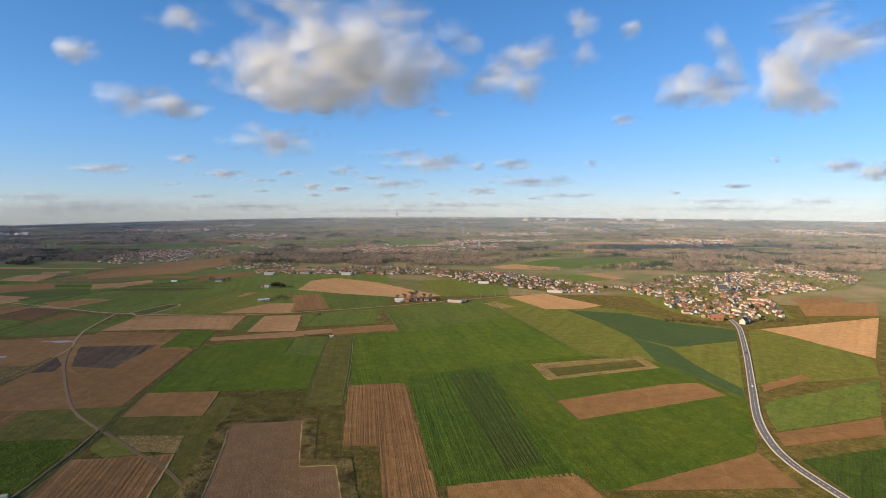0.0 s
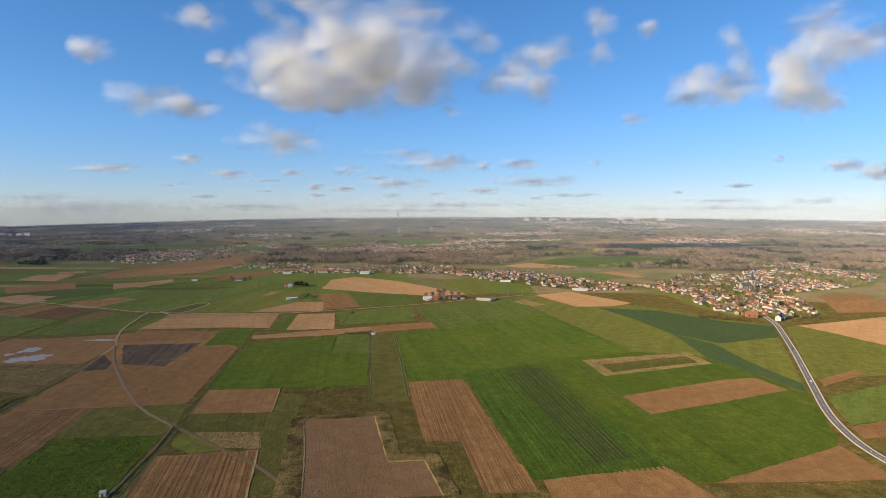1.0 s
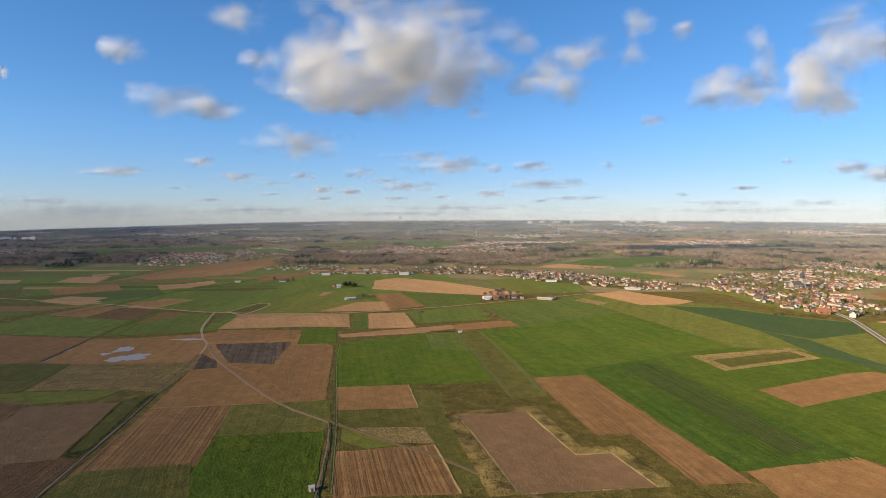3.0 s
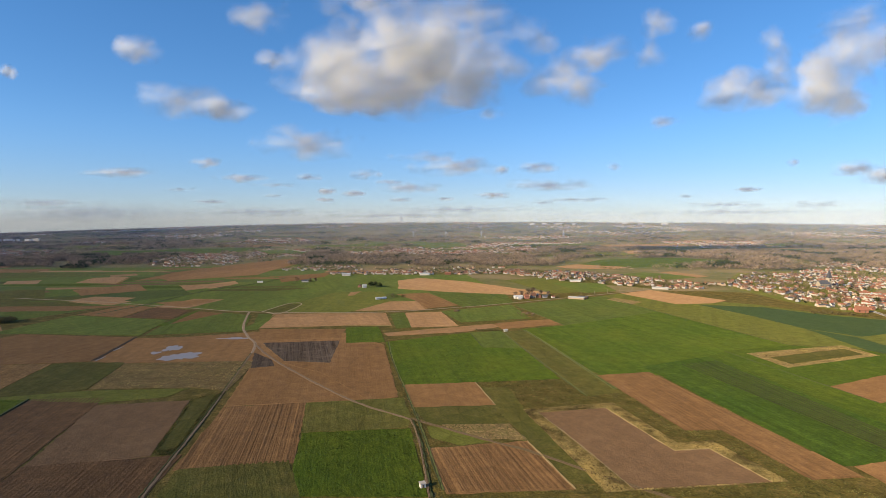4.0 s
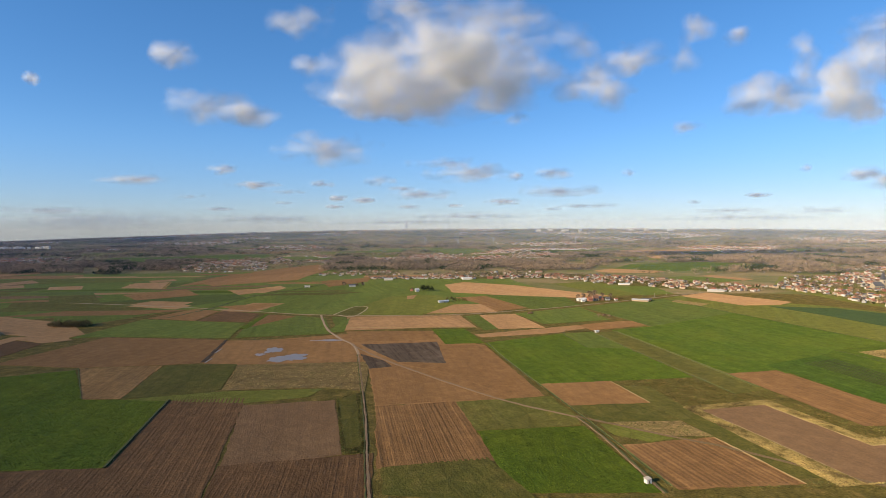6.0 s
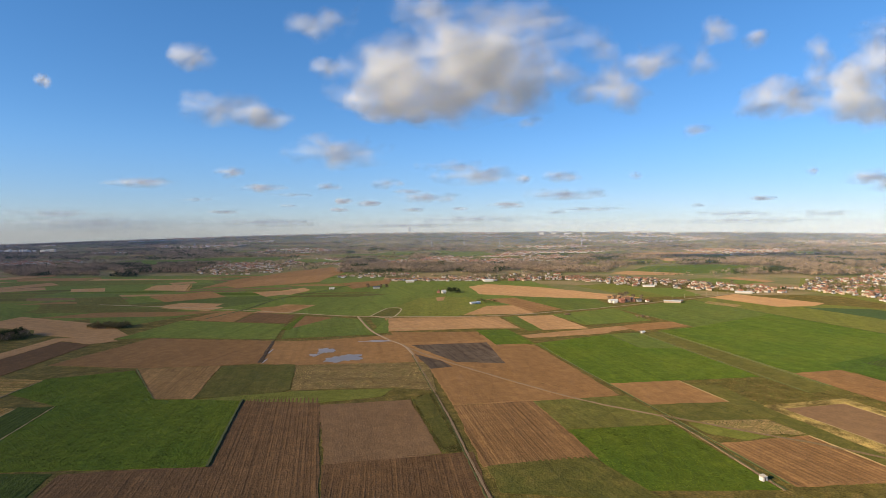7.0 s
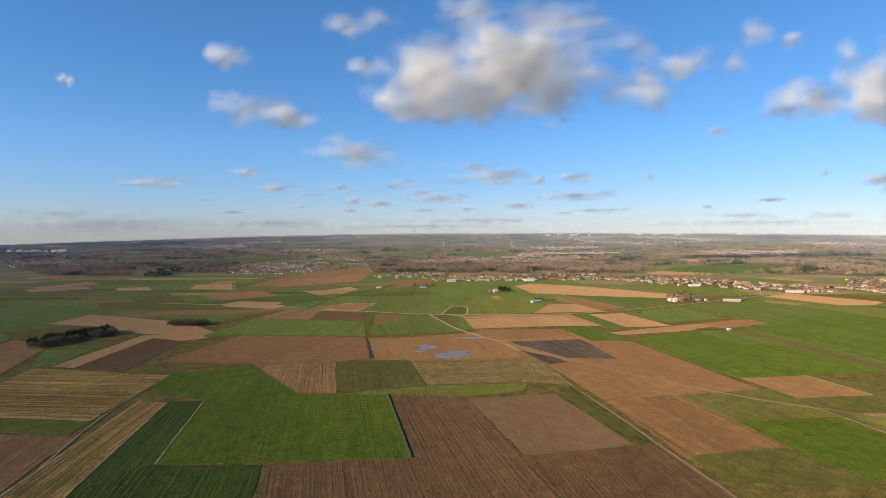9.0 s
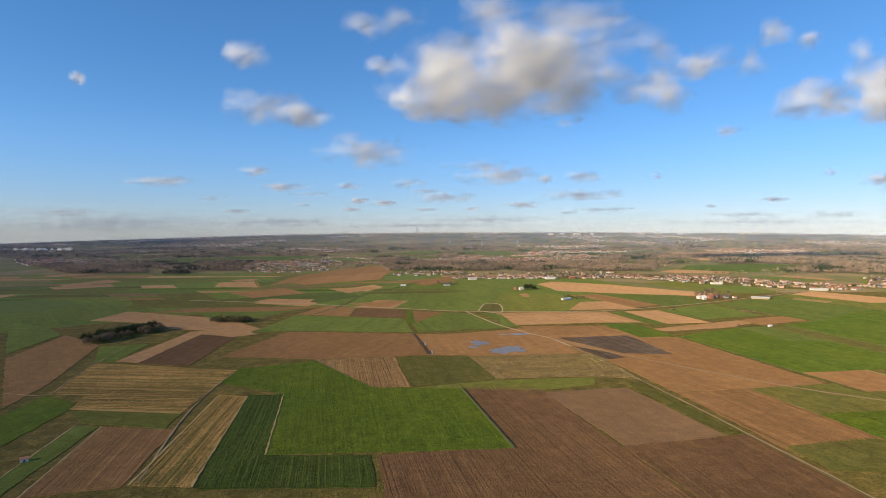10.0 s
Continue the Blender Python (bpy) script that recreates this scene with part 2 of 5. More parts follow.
def ground_z(x, y):
    yc, zc = crest(max(-3600, min(3600, x)))
    k = max(0.0, min(1.0, (y - 2100) / (yc - 2100)))
    return zc * (0.35 * k * k + 0.65 * k * k * (3 - 2 * k))


def mesh_of(name, bm, mats, smooth=False):
    me = bpy.data.meshes.new(name)
    bm.normal_update()
    bm.to_mesh(me)
    bm.free()
    for m in mats if isinstance(mats, (list, tuple)) else [mats]:
        me.materials.append(m)
    if smooth:
        me.polygons.foreach_set("use_smooth", [True] * len(me.polygons))
    return me


def thing(name, m, label, category, group="", kind=""):
    ob = new(name)
    ob.empty_display_size = 0.5
    ob.matrix_basis = m
    return tagged(ob, label, category, group, kind)


def part(name, bm, material, parent, label="", smooth=False):
    ob = new(name, mesh_of(name, bm, material, smooth))
    ob.parent = parent
    return tagged(ob, label)


def box(bm, x0, x1, y0, y1, z0, z1):
    v = [bm.verts.new((x, y, z)) for z in (z0, z1) for x, y in ((x0, y0), (x1, y0), (x1, y1), (x0, y1))]
    for f in ((3, 2, 1, 0), (4, 5, 6, 7), (0, 1, 5, 4), (1, 2, 6, 5), (2, 3, 7, 6), (3, 0, 4, 7)):
        bm.faces.new([v[i] for i in f])
    return v


def cylinder(bm, p, q, r0, r1, n=7):
    p, q = Vector(p), Vector(q)
    turn = (q - p).to_track_quat("Z", "Y")
    rings = []
    for c, r in ((p, r0), (q, r1)):
        rings.append([bm.verts.new(c + turn @ Vector((r * math.cos(a), r * math.sin(a), 0))) for a in (2 * math.pi * i / n for i in range(n))])
    for i in range(n):
        bm.faces.new((rings[0][i], rings[0][(i + 1) % n], rings[1][(i + 1) % n], rings[1][i]))
    bm.faces.new(rings[1])
    bm.faces.new(rings[0][::-1])


def inside(poly, x, y):
    hit = False
    for i, (x0, y0) in enumerate(poly):
        x1, y1 = poly[i - 1]
        if (y0 > y) != (y1 > y) and x < (x1 - x0) * (y - y0) / (y1 - y0) + x0:
            hit = not hit
    return hit


rnd = random.Random(7)
FIELDS = []


def ragged(points, step, wobble, closed=True):
    """The outline with short edges and a slight natural wobble."""
    out = []
    pairs = list(zip(points, points[1:] + points[:1])) if closed else list(zip(points, points[1:]))
    for (x0, y0), (x1, y1) in pairs:
        d = math.hypot(x1 - x0, y1 - y0)
        n = max(1, int(d / step))
        for i in range(n):
            k = i / n
            j = wobble if i else 0.0
            out.append((x0 + (x1 - x0) * k + rnd.uniform(-j, j), y0 + (y1 - y0) * k + rnd.uniform(-j, j)))
    if not closed:
        out.append(points[-1])
    return out


LABELS = {
    "green": ("wheat_field", "bright green winter wheat field with faint tramlines", "field"),
    "green2": ("young_wheat_field", "mid green young cereal field on level land", "field"),
    "greendark": ("dark_green_field", "dark green drilled crop field beside stubble", "field"),
    "rowgreen": ("drilled_field", "green crop field with dark drill rows", "field"),
    "grass": ("pasture", "grazed green pasture on the open plain", "meadow"),
    "teal": ("cool_green_field", "cool green cereal field below the village", "field"),
    "olive": ("meadow", "olive green pasture with yellowed grass", "meadow"),
    "olivedark": ("dull_meadow", "dull olive grass field with mown streaks", "meadow"),
    "rough": ("grass_verge", "rough uneven grass verge between the fields", "verge"),
    "brown": ("soil_field", "bare brown harrowed soil field", "field"),
    "brownf": ("furrowed_field", "brown soil field with long furrows", "field"),
    "browndark": ("ploughed_field", "dark brown freshly ploughed field", "field"),
    "greysoil": ("rolled_field", "smooth grey brown rolled soil field", "field"),
    "tan": ("dry_field", "pale tan dry soil field", "field"),
    "straw": ("stubble_field", "straw coloured stubble field with green weeds", "field"),
    "stubble": ("dry_grass_margin", "dry yellow grass margin round bare soil", "verge"),
    "chaff": ("tilled_stubble_field", "orange brown tilled stubble with curved drill marks", "field"),
    "wet": ("waterlogged_field", "dark waterlogged soil field beside the track", "field"),
}


def field(crop, points, turn=None, ridges=0.0):
    """One parcel: a low slab with a ragged edge; its y axis runs along the rows."""
    cx, cy = sum(p[0] for p in points) / len(points), sum(p[1] for p in points) / len(points)
    if turn is None:
        edges = [(math.hypot(b[0] - a[0], b[1] - a[1]) * 0.3 + abs(b[1] - a[1]), math.atan2(b[1] - a[1], b[0] - a[0])) for a, b in zip(points, points[1:] + points[:1])]
        turn = max(edges)[1] - math.pi / 2
    c, s = math.cos(-turn), math.sin(-turn)
    local = [((x - cx) * c - (y - cy) * s, (x - cx) * s + (y - cy) * c) for x, y in points]
    far = cy > 700
    edge = ragged(local, 12.0 if far else 4.0, 0.9 if far else 0.45)
    top = 0.04 + 0.0009 * len(FIELDS)
    bm = bmesh.new()
    up = [bm.verts.new((x, y, top)) for x, y in edge]
    low = [bm.verts.new((x * 1.001, y * 1.001, -0.2)) for x, y in edge]
    bm.faces.new(up)
    n = len(up)
    for i in range(n):
        bm.faces.new((low[i], low[(i + 1) % n], up[(i + 1) % n], up[i]))
    bmesh.ops.recalc_face_normals(bm, faces=bm.faces)
    bmesh.ops.triangulate(bm, faces=[f for f in bm.faces if len(f.verts) > 4])
    name, label, cat = LABELS[crop]
    ob = new(name, mesh_of(name, bm, CROPS[crop]))
    ob.matrix_basis = pose(cx, cy, ground_z(cx, cy), 0, 0, math.degrees(turn))
    tagged(ob, label, cat, "parcels of farmland", "structure")
    FIELDS.append([points, crop, top])
    if ridges:
        furrows(ob, local, top, ridges, CROPS[crop])
    return ob


def furrows(ob, local, top, gap, material):
    """Long earth ridges along the field's y axis, cut to its outline, as one mesh."""
    bm = bmesh.new()
    xs = [p[0] for p in local]
    x = min(xs) + gap * 0.6
    while x < max(xs):
        cuts = []
        for (x0, y0), (x1, y1) in zip(local, local[1:] + local[:1]):
            if (x0 > x) != (x1 > x):
                cuts.append(y0 + (y1 - y0) * (x - x0) / (x1 - x0))
        cuts.sort()
        for y0, y1 in zip(cuts[::2], cuts[1::2]):
            if y1 - y0 < 5:
                continue
            n = max(1, int((y1 - y0) / 9))
            line = []
            for i in range(n + 1):
                y = y0 + 1.2 + (y1 - y0 - 2.4) * i / n
                dx = rnd.uniform(-0.03, 0.03) * gap
                hz = gap * rnd.uniform(0.018, 0.03)
                w = gap * 0.34
                line.append([bm.verts.new((x + dx - w, y, top - 0.02)), bm.verts.new((x + dx, y, top + hz)), bm.verts.new((x + dx + w, y, top - 0.02))])
            for a, c in zip(line, line[1:]):
                bm.faces.new((a[0], a[1], c[1], c[0]))
                bm.faces.new((a[1], a[2], c[2], c[1]))
        x += gap * rnd.uniform(0.85, 1.15)
    bmesh.ops.recalc_face_normals(bm, faces=bm.faces)
    furrow = part("furrows", bm, material, ob)
    furrow["kind"] = "stuff"


def ribbon(name, points, width, material, z, label, category, wobble=0.15, step=4.0, parent=None, side=0.0):
    """A road, track or strip that follows a line over the land."""
    pts = [Vector(p) for p in smooth_line(points, step)]
    bm = bmesh.new()
    rows = []
    for i, p in enumerate(pts):
        d = (pts[min(i + 1, len(pts) - 1)] - pts[max(i - 1, 0)]).normalized()
        nrm = Vector((-d.y, d.x))
        w = width / 2
        a, b = p + nrm * (side + w + rnd.uniform(-wobble, wobble)), p + nrm * (side - w + rnd.uniform(-wobble, wobble))
        rows.append([bm.verts.new((a.x, a.y, z - 0.5)), bm.verts.new((a.x, a.y, z)), bm.verts.new((b.x, b.y, z)), bm.verts.new((b.x, b.y, z - 0.5))])
    for r, q in zip(rows, rows[1:]):
        for j in range(3):
            bm.faces.new((r[j], q[j], q[j + 1], r[j + 1]))
    bmesh.ops.recalc_face_normals(bm, faces=bm.faces)
    ob = new(name, mesh_of(name, bm, material))
    if parent:
        ob.parent = parent
    else:
        tagged(ob, label, category, kind="structure")
    return ob


def smooth_line(points, step):
    """Catmull-Rom through the points, at about even steps."""
    p = [Vector(q) for q in points]
    p = [p[0] * 2 - p[1]] + p + [p[-1] * 2 - p[-2]]
    out = []
    for i in range(1, len(p) - 2):
        n = max(2, int((p[i + 1] - p[i]).length / step))
        for j in range(n):
            t = j / n
            out.append(0.5 * (2 * p[i] + (p[i + 1] - p[i - 1]) * t + (2 * p[i - 1] - 5 * p[i] + 4 * p[i + 1] - p[i + 2]) * t * t + (3 * p[i] - p[i - 1] - 3 * p[i + 1] + p[i + 2]) * t ** 3))
    out.append(p[-2])
    return out


# ---- the land ----
def build_ground():
    xs = [-5200 + 130 * i for i in range(81)]
    ys = [-900, -400, 0, 400, 800, 1150] + [1300 + 100 * i for i in range(37)]
    verts = [(x, y, ground_z(x, y)) for y in ys for x in xs]
    w = len(xs)
    faces = [(j * w + i, j * w + i + 1, (j + 1) * w + i + 1, (j + 1) * w + i) for j in range(len(ys) - 1) for i in range(w - 1)]
    me = bpy.data.meshes.new("ground")
    me.from_pydata(verts, [], faces)
    me.materials.append(LAND)
    me.polygons.foreach_set("use_smooth", [True] * len(me.polygons))
    return tagged(new("ground", me), "level farmland rising to a far wooded ridge", "ground", kind="structure")


build_ground()

# rough grass under the near parcels and gardens under the villages
field("rough", [(-900, 60), (500, 60), (420, 560), (180, 650), (-900, 640)], 0.2)
field("olive", [(232, 560), (244, 496), (335, 500), (395, 640), (540, 700), (660, 823), (640, 975), (450, 865), (355, 858), (240, 705)], 0.4)
field("olivedark", [(-330, 905), (-320, 875), (0, 862), (30, 765), (90, 715), (150, 660), (215, 722), (114, 885), (10, 955), (-165, 915)], 0.4)
# the open plain beyond the near fields: broad grassland, then its parcels
field("green2", [(-1500, 470), (-700, 440), (-520, 580), (-330, 530), (-200, 525), (-110, 560), (-60, 640), (-90, 860), (-330, 885), (-420, 1100), (-620, 1040), (-900, 1040), (-1500, 1080)], 0.3)
field("green2", [(-618, 589), (-552, 602), (-483, 566), (-525, 490), (-567, 508)])
field("green2", [(-410, 669), (-389, 834), (-319, 761), (-329, 565), (-378, 549)])
field("green2", [(-805, 606), (-725, 620), (-634, 561), (-649, 496), (-688, 452)])
field("olive", [(-895, 744), (-838, 782), (-719, 716), (-716, 660), (-801, 652)])
field("grass", [(-980, 640), (-880, 660), (-760, 640), (-735, 560), (-860, 500), (-1000, 520)])
field("green2", [(-1100, 760), (-920, 840), (-870, 760), (-905, 700), (-1080, 660)])
field("olive", [(-1000, 900), (-880, 960), (-700, 930), (-690, 880), (-860, 850)])
field("green2", [(-830, 850), (-700, 880), (-680, 790), (-760, 780), (-810, 810)])
field("grass", [(-620, 930), (-590, 1010), (-520, 1010), (-560, 880), (-600, 880)])
field("green2", [(-655, 860), (-600, 880), (-560, 870), (-590, 800), (-640, 790)])
field("olivedark", [(-716, 660), (-640, 690), (-610, 640), (-590, 590), (-660, 570)])
field("grass", [(-600, 640), (-530, 690), (-470, 700), (-440, 660), (-480, 600), (-560, 610)])
strips = random.Random(41)
for row in range(15):
    y0 = 545 + row * 34 + strips.uniform(-6, 6)
    x = -1500.0 + strips.uniform(0, 60)
    while x < (-345 if y0 > 600 else -520):
        w = strips.uniform(50, 170)
        if strips.random() < 0.5:
            crop = strips.choice(["brown", "olivedark", "brown", "olive", "tan", "green", "olivedark", "greysoil", "grass"])
            h, sk = strips.uniform(16, 34), strips.uniform(-25, 45)
            field(crop, [(x, y0 + strips.uniform(-5, 5)), (x + w, y0 + strips.uniform(-5, 5)), (x + w + sk, y0 + h), (x + sk, y0 + h + strips.uniform(-5, 5))])
        x += w + strips.uniform(0, 6)
field("tan", [(-903, 803), (-840, 844), (-813, 808), (-872, 769)])
field("tan", [(-1058, 1020), (-999, 1108), (-967, 1062), (-1021, 981)])
field("brown", [(-985, 985), (-860, 1020), (-840, 985), (-960, 950)])
field("tan", [(-781, 813), (-738, 825), (-711, 776), (-757, 774)])
field("tan", [(-679, 854), (-632, 868), (-596, 772), (-663, 787)])
field("straw", [(-632, 868), (-627, 866), (-591, 770), (-597, 772)])
field("tan", [(-552, 602), (-530, 633), (-481, 600), (-488, 575)])
field("tan", [(-475, 738), (-437, 797), (-421, 764), (-437, 708)])
field("tan", [(-437, 558), (-419, 617), (-383, 610), (-398, 550)])
field("tan", [(-676, 892), (-648, 919), (-629, 888), (-656, 861)])
field("brown", [(-591, 804), (-589, 946), (-522, 1147), (-472, 1251), (-418, 1100), (-438, 877), (-516, 866)])
field("tan", [(-540, 905), (-525, 950), (-470, 960), (-470, 925)])
field("olivedark", [(-706, 703), (-653, 711), (-595, 628), (-654, 629)])
field("brown", [(-390, 852), (-315, 927), (-315, 845), (-363, 773)])
field("brown", [(-615, 707), (-559, 762), (-513, 696), (-568, 651)])
field("grass", [(-430, 870), (-400, 1000), (-330, 960), (-330, 900), (-390, 860)])
field("green2", [(-300, 580), (-297, 650), (-268, 725), (-267, 640), (-274, 588)])
field("olive", [(-314, 523), (-268, 660), (-219, 668), (-228, 514)])
field("green2", [(-267, 683), (-262, 791), (-211, 785), (-220, 668)])
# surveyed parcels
field("brown", [(-373.9, 403), (-291.4, 430.6), (-220.8, 427.9), (-183.4, 383.1), (-166.6, 269.8), (-211.1, 263.7), (-249.7, 259.5), (-261.2, 338.4), (-287.4, 402.7)])
field("brown", [(-375.3, 412.8), (-300.2, 416.6), (-272.5, 389.4), (-259.1, 342.3), (-341.3, 340.1), (-364.7, 344.9)])
field("rough", [(-163.8, 247.1), (-164.9, 287.7), (-49, 315.3), (-37.3, 220.5), (-24, 223.1), (-6.9, 165.1), (-148.8, 176.2)])
field("olivedark", [(-160, 257), (-122, 259), (-116, 233), (-151, 233)])
field("stubble", [(-146, 233), (-116, 233), (-111, 216), (-138, 217)])
field("olivedark", [(-129, 283), (-109, 283), (-106, 247), (-94, 179), (-104, 179), (-112, 219), (-121, 255)])
field("olive", [(-152, 231), (-145, 231), (-125, 215), (-139, 211), (-150, 219)])
field("green", [(-75.4, 431.5), (-37.2, 444.8), (69.1, 506.8), (101.6, 368), (47.3, 353.5), (31.3, 322.5), (-23.5, 300.9), (-53.7, 303.1)])
field("green2", [(-62.7, 554.4), (8.8, 594.1), (47.9, 611.3), (69.1, 506.8), (-37.2, 444.8)])
field("olive", [(47.9, 611.3), (76.1, 631), (167.6, 558.5), (188.9, 540.7), (219.3, 483.7), (253.3, 455.4), (163.5, 280.9), (144.3, 350.6), (101.6, 368), (69.1, 506.8)])
field("teal", [(128.4, 544.6), (183.7, 526), (214.5, 478.6), (251.8, 451.2), (231.1, 411.2), (173.6, 392.1), (152.3, 423.4), (143.4, 483.1)])
field("teal", [(152.3, 423.4), (168.8, 390.3), (167, 345.2), (171.1, 296.6), (163.5, 280.9), (144.3, 350.6)])
field("rowgreen", [(-22.4, 319.6), (2.4, 329.6), (28.8, 340.9), (43.5, 239.2), (55.2, 195.7), (-1.9, 188.6), (-8.2, 225)], ridges=2.4)
field("green", [(28.8, 340.9), (47.3, 353.5), (101.6, 368), (144.3, 350.6), (163.5, 280.9), (137.4, 226.1), (130.6, 216.3), (63.3, 185.9), (56.6, 186.5), (55.2, 195.7), (43.5, 239.2)])
field("stubble", [(58.7, 347.5), (137.5, 366.3), (140.9, 338.1), (62.8, 312.7)])
field("brown", [(60.7, 277.7), (130.3, 305.1), (150.6, 307.8), (156.1, 286), (65.5, 251.2)])
field("brown", [(63.3, 185.9), (131.7, 216.3), (131.4, 187.4)])
field("brown", [(1.6, 188.5), (50.9, 198.9), (61, 170.2), (2.5, 161.3)])
field("brownf", [(-55.3, 302.9), (-23.3, 307.8), (-10.1, 230.7), (-1.4, 180.3), (-20.8, 179), (-28.1, 222.7), (-43.6, 222.5)], ridges=2.2)
field("stubble", [(-107, 249.2), (-62, 257.6), (-52.4, 210.1), (-37.7, 212.1), (-29.3, 178.4), (-93.4, 173.3)])
field("greysoil", [(-100.8, 245.5), (-67.8, 250.5), (-56.8, 203.4), (-42.5, 204.8), (-35.1, 178), (-83.7, 174.8)])
field("brown", [(-165.3, 289.5), (-125.7, 292.8), (-119.2, 256.4), (-159.5, 254.9)])
field("brownf", [(-152.1, 208.9), (-111.6, 214.6), (-102.7, 175.7), (-145.4, 174.3)], ridges=2.2)
field("green", [(-183, 391.4), (-118.7, 420.7), (-113.5, 370.5), (-86.7, 368.7), (-77.7, 296.5), (-165.3, 289.5)])
field("green2", [(-118.7, 420.7), (-93.3, 426.2), (-86.7, 368.7), (-113.5, 370.5)])
field("olivedark", [(-91.6, 422.4), (-73.7, 427.6), (-52.5, 272.6), (-72.2, 267.2), (-76.8, 296.5), (-86.7, 368.7)])
field("tan", [(-290.3, 458.3), (-299.5, 514), (-192.5, 513.7), (-182.5, 451.8)])
field("green2", [(-188.2, 507.8), (-174.7, 513.5), (-165.1, 443.2), (-177.7, 438.7)])
field("tan", [(-173.6, 513.5), (-138.9, 516.8), (-126, 446.7), (-162.3, 443.2)])
field("green2", [(-139.1, 519.8), (-64.7, 554.7), (-59.2, 478.8), (-123.2, 462.5)])
field("tan", [(-186.9, 422.3), (-96.7, 455), (-92.2, 442.4), (-121.1, 424.4), (-182.3, 410.8)])
field("brown", [(-95.8, 455.1), (-70, 466.1), (-42.5, 473.2), (-38.1, 450.9), (-91.4, 432.2)])
field("tan", [(-223.8, 526.7), (-228.2, 581.5), (-164.6, 587.3), (-153.7, 528.7)])
field("brownf", [(-190.2, 642.6), (-151.7, 651.2), (-120, 555.3), (-154.4, 534.9), (-164.6, 587.3)], ridges=3)
field("green2", [(-152.9, 665.7), (-59.5, 643.9), (-59.9, 565.2), (-116.7, 545.4)])
field("tan", [(-196.5, 784.1), (-166.4, 818.8), (-97, 768.4), (-2.5, 639.3), (-37.7, 623.6), (-124.4, 655.9), (-190.3, 692.5)])
field("olive", [(-39.1, 782.9), (22.4, 806.7), (57, 728.6), (39.8, 648.3), (-2.5, 639.3)])
field("green2", [(20.7, 742.2), (88.8, 732.5), (81, 654), (37.9, 639.5)])
field("olive", [(-267.1, 523.1), (-263.8, 646.7), (-209.4, 667.4), (-192.5, 587.8), (-223.8, 526.7)])
field("green2", [(-299.8, 454.3), (-313.6, 512.5), (-300.6, 514.1), (-291.3, 458.4)])
field("green", [(-220.1, 445.5), (-193.4, 447.3), (-183, 391.4), (-211.1, 389.5)])
field("brown", [(-289.6, 442.3), (-219.2, 439), (-219.3, 405.3), (-278.1, 401.2)])
field("brown", [(-241.9, 337.8), (-215, 388.1), (-183.4, 383.1), (-166.6, 269.8), (-181.1, 266.6), (-212.8, 313.2)])
field("brown", [(-259.4, 331.8), (-243.1, 335.3), (-212.8, 313.2), (-181.1, 265.8), (-211.2, 264.4), (-249.1, 260.4)])
field("brownf", [(-249.4, 258.7), (-211.1, 263.7), (-200.7, 198.4), (-242.8, 193.8)], ridges=2.2)
field("olivedark", [(-211, 262.9), (-164, 268.9), (-158.7, 238.5), (-160.2, 230), (-204.9, 226.5)])
field("green", [(-204.5, 225.9), (-159.1, 229.3), (-151.4, 172.6), (-197.1, 174.5)])
field("olivedark", [(-241.4, 194.4), (-203.3, 201), (-190, 167.3), (-239.4, 175.5)])
field("rough", [(-269.5, 271.6), (-257.3, 279.9), (-248.9, 206), (-256.8, 206.1)])
field("greysoil", [(-312.7, 263.3), (-270, 268.9), (-256.8, 206.1), (-297.9, 196.4)])
field("browndark", [(-299.4, 198.7), (-245.3, 206.7), (-240, 140), (-288, 140)], ridges=1.8)
field("browndark", [(-353.3, 274.7), (-314.9, 276), (-289, 140), (-380, 140), (-387, 195.6), (-338.2, 200.4)], ridges=1.8)
field("green", [(-475.3, 318.1), (-435, 333.5), (-395.9, 277), (-351.8, 273.6), (-339.1, 198.8), (-427, 199), (-438.2, 269.6), (-481.8, 294.1)])
field("greendark", [(-454.5, 267.1), (-437.8, 268.8), (-426.8, 198.5), (-389.9, 196.2), (-386.6, 172.9), (-440.1, 174.6)], ridges=2.2)
field("chaff", [(-435.7, 337.8), (-387.5, 340.9), (-377.1, 277.1), (-395.9, 277)], ridges=1.6)
field("olivedark", [(-385.8, 340.8), (-342.4, 343.1), (-332.4, 288.8), (-342.3, 278.3), (-376.2, 277.1)])
field("stubble", [(-341.3, 340.1), (-260.8, 342.6), (-256.7, 282.6), (-278.6, 289.7), (-331.8, 288.8)], turn=1.5)
field("olive", [(-375.1, 275.1), (-332.4, 285.8), (-279, 287.7), (-284.4, 274.7), (-312.6, 266.9), (-351.1, 271.7)])
field("brown", [(-496.6, 350), (-473.7, 431.2), (-375.6, 414.9), (-364.9, 346.3), (-387.7, 342.4), (-436.1, 339.2)])
field("brown", [(-373, 410.4), (-300.4, 414.5), (-274.5, 389.8), (-260.8, 342.6), (-341.4, 341.5), (-363.1, 346.3)])
field("green2", [(-501, 429.9), (-487.9, 513.3), (-385.7, 486.8), (-376.3, 421.3), (-474.5, 433.7)])
field("brown", [(-487.1, 519.1), (-467.4, 575), (-435.9, 559.9), (-436, 502.4)])
field("browndark", [(-434.9, 502.2), (-431.8, 558.9), (-388.7, 537.9), (-384.8, 492.1)])
field("brown", [(-381.7, 533), (-348.9, 518.7), (-347.1, 457.9), (-374.3, 468.5)])
field("green2", [(-347.4, 521.4), (-317.5, 505.4), (-300.9, 434.1), (-372.2, 422.8), (-378, 459)])
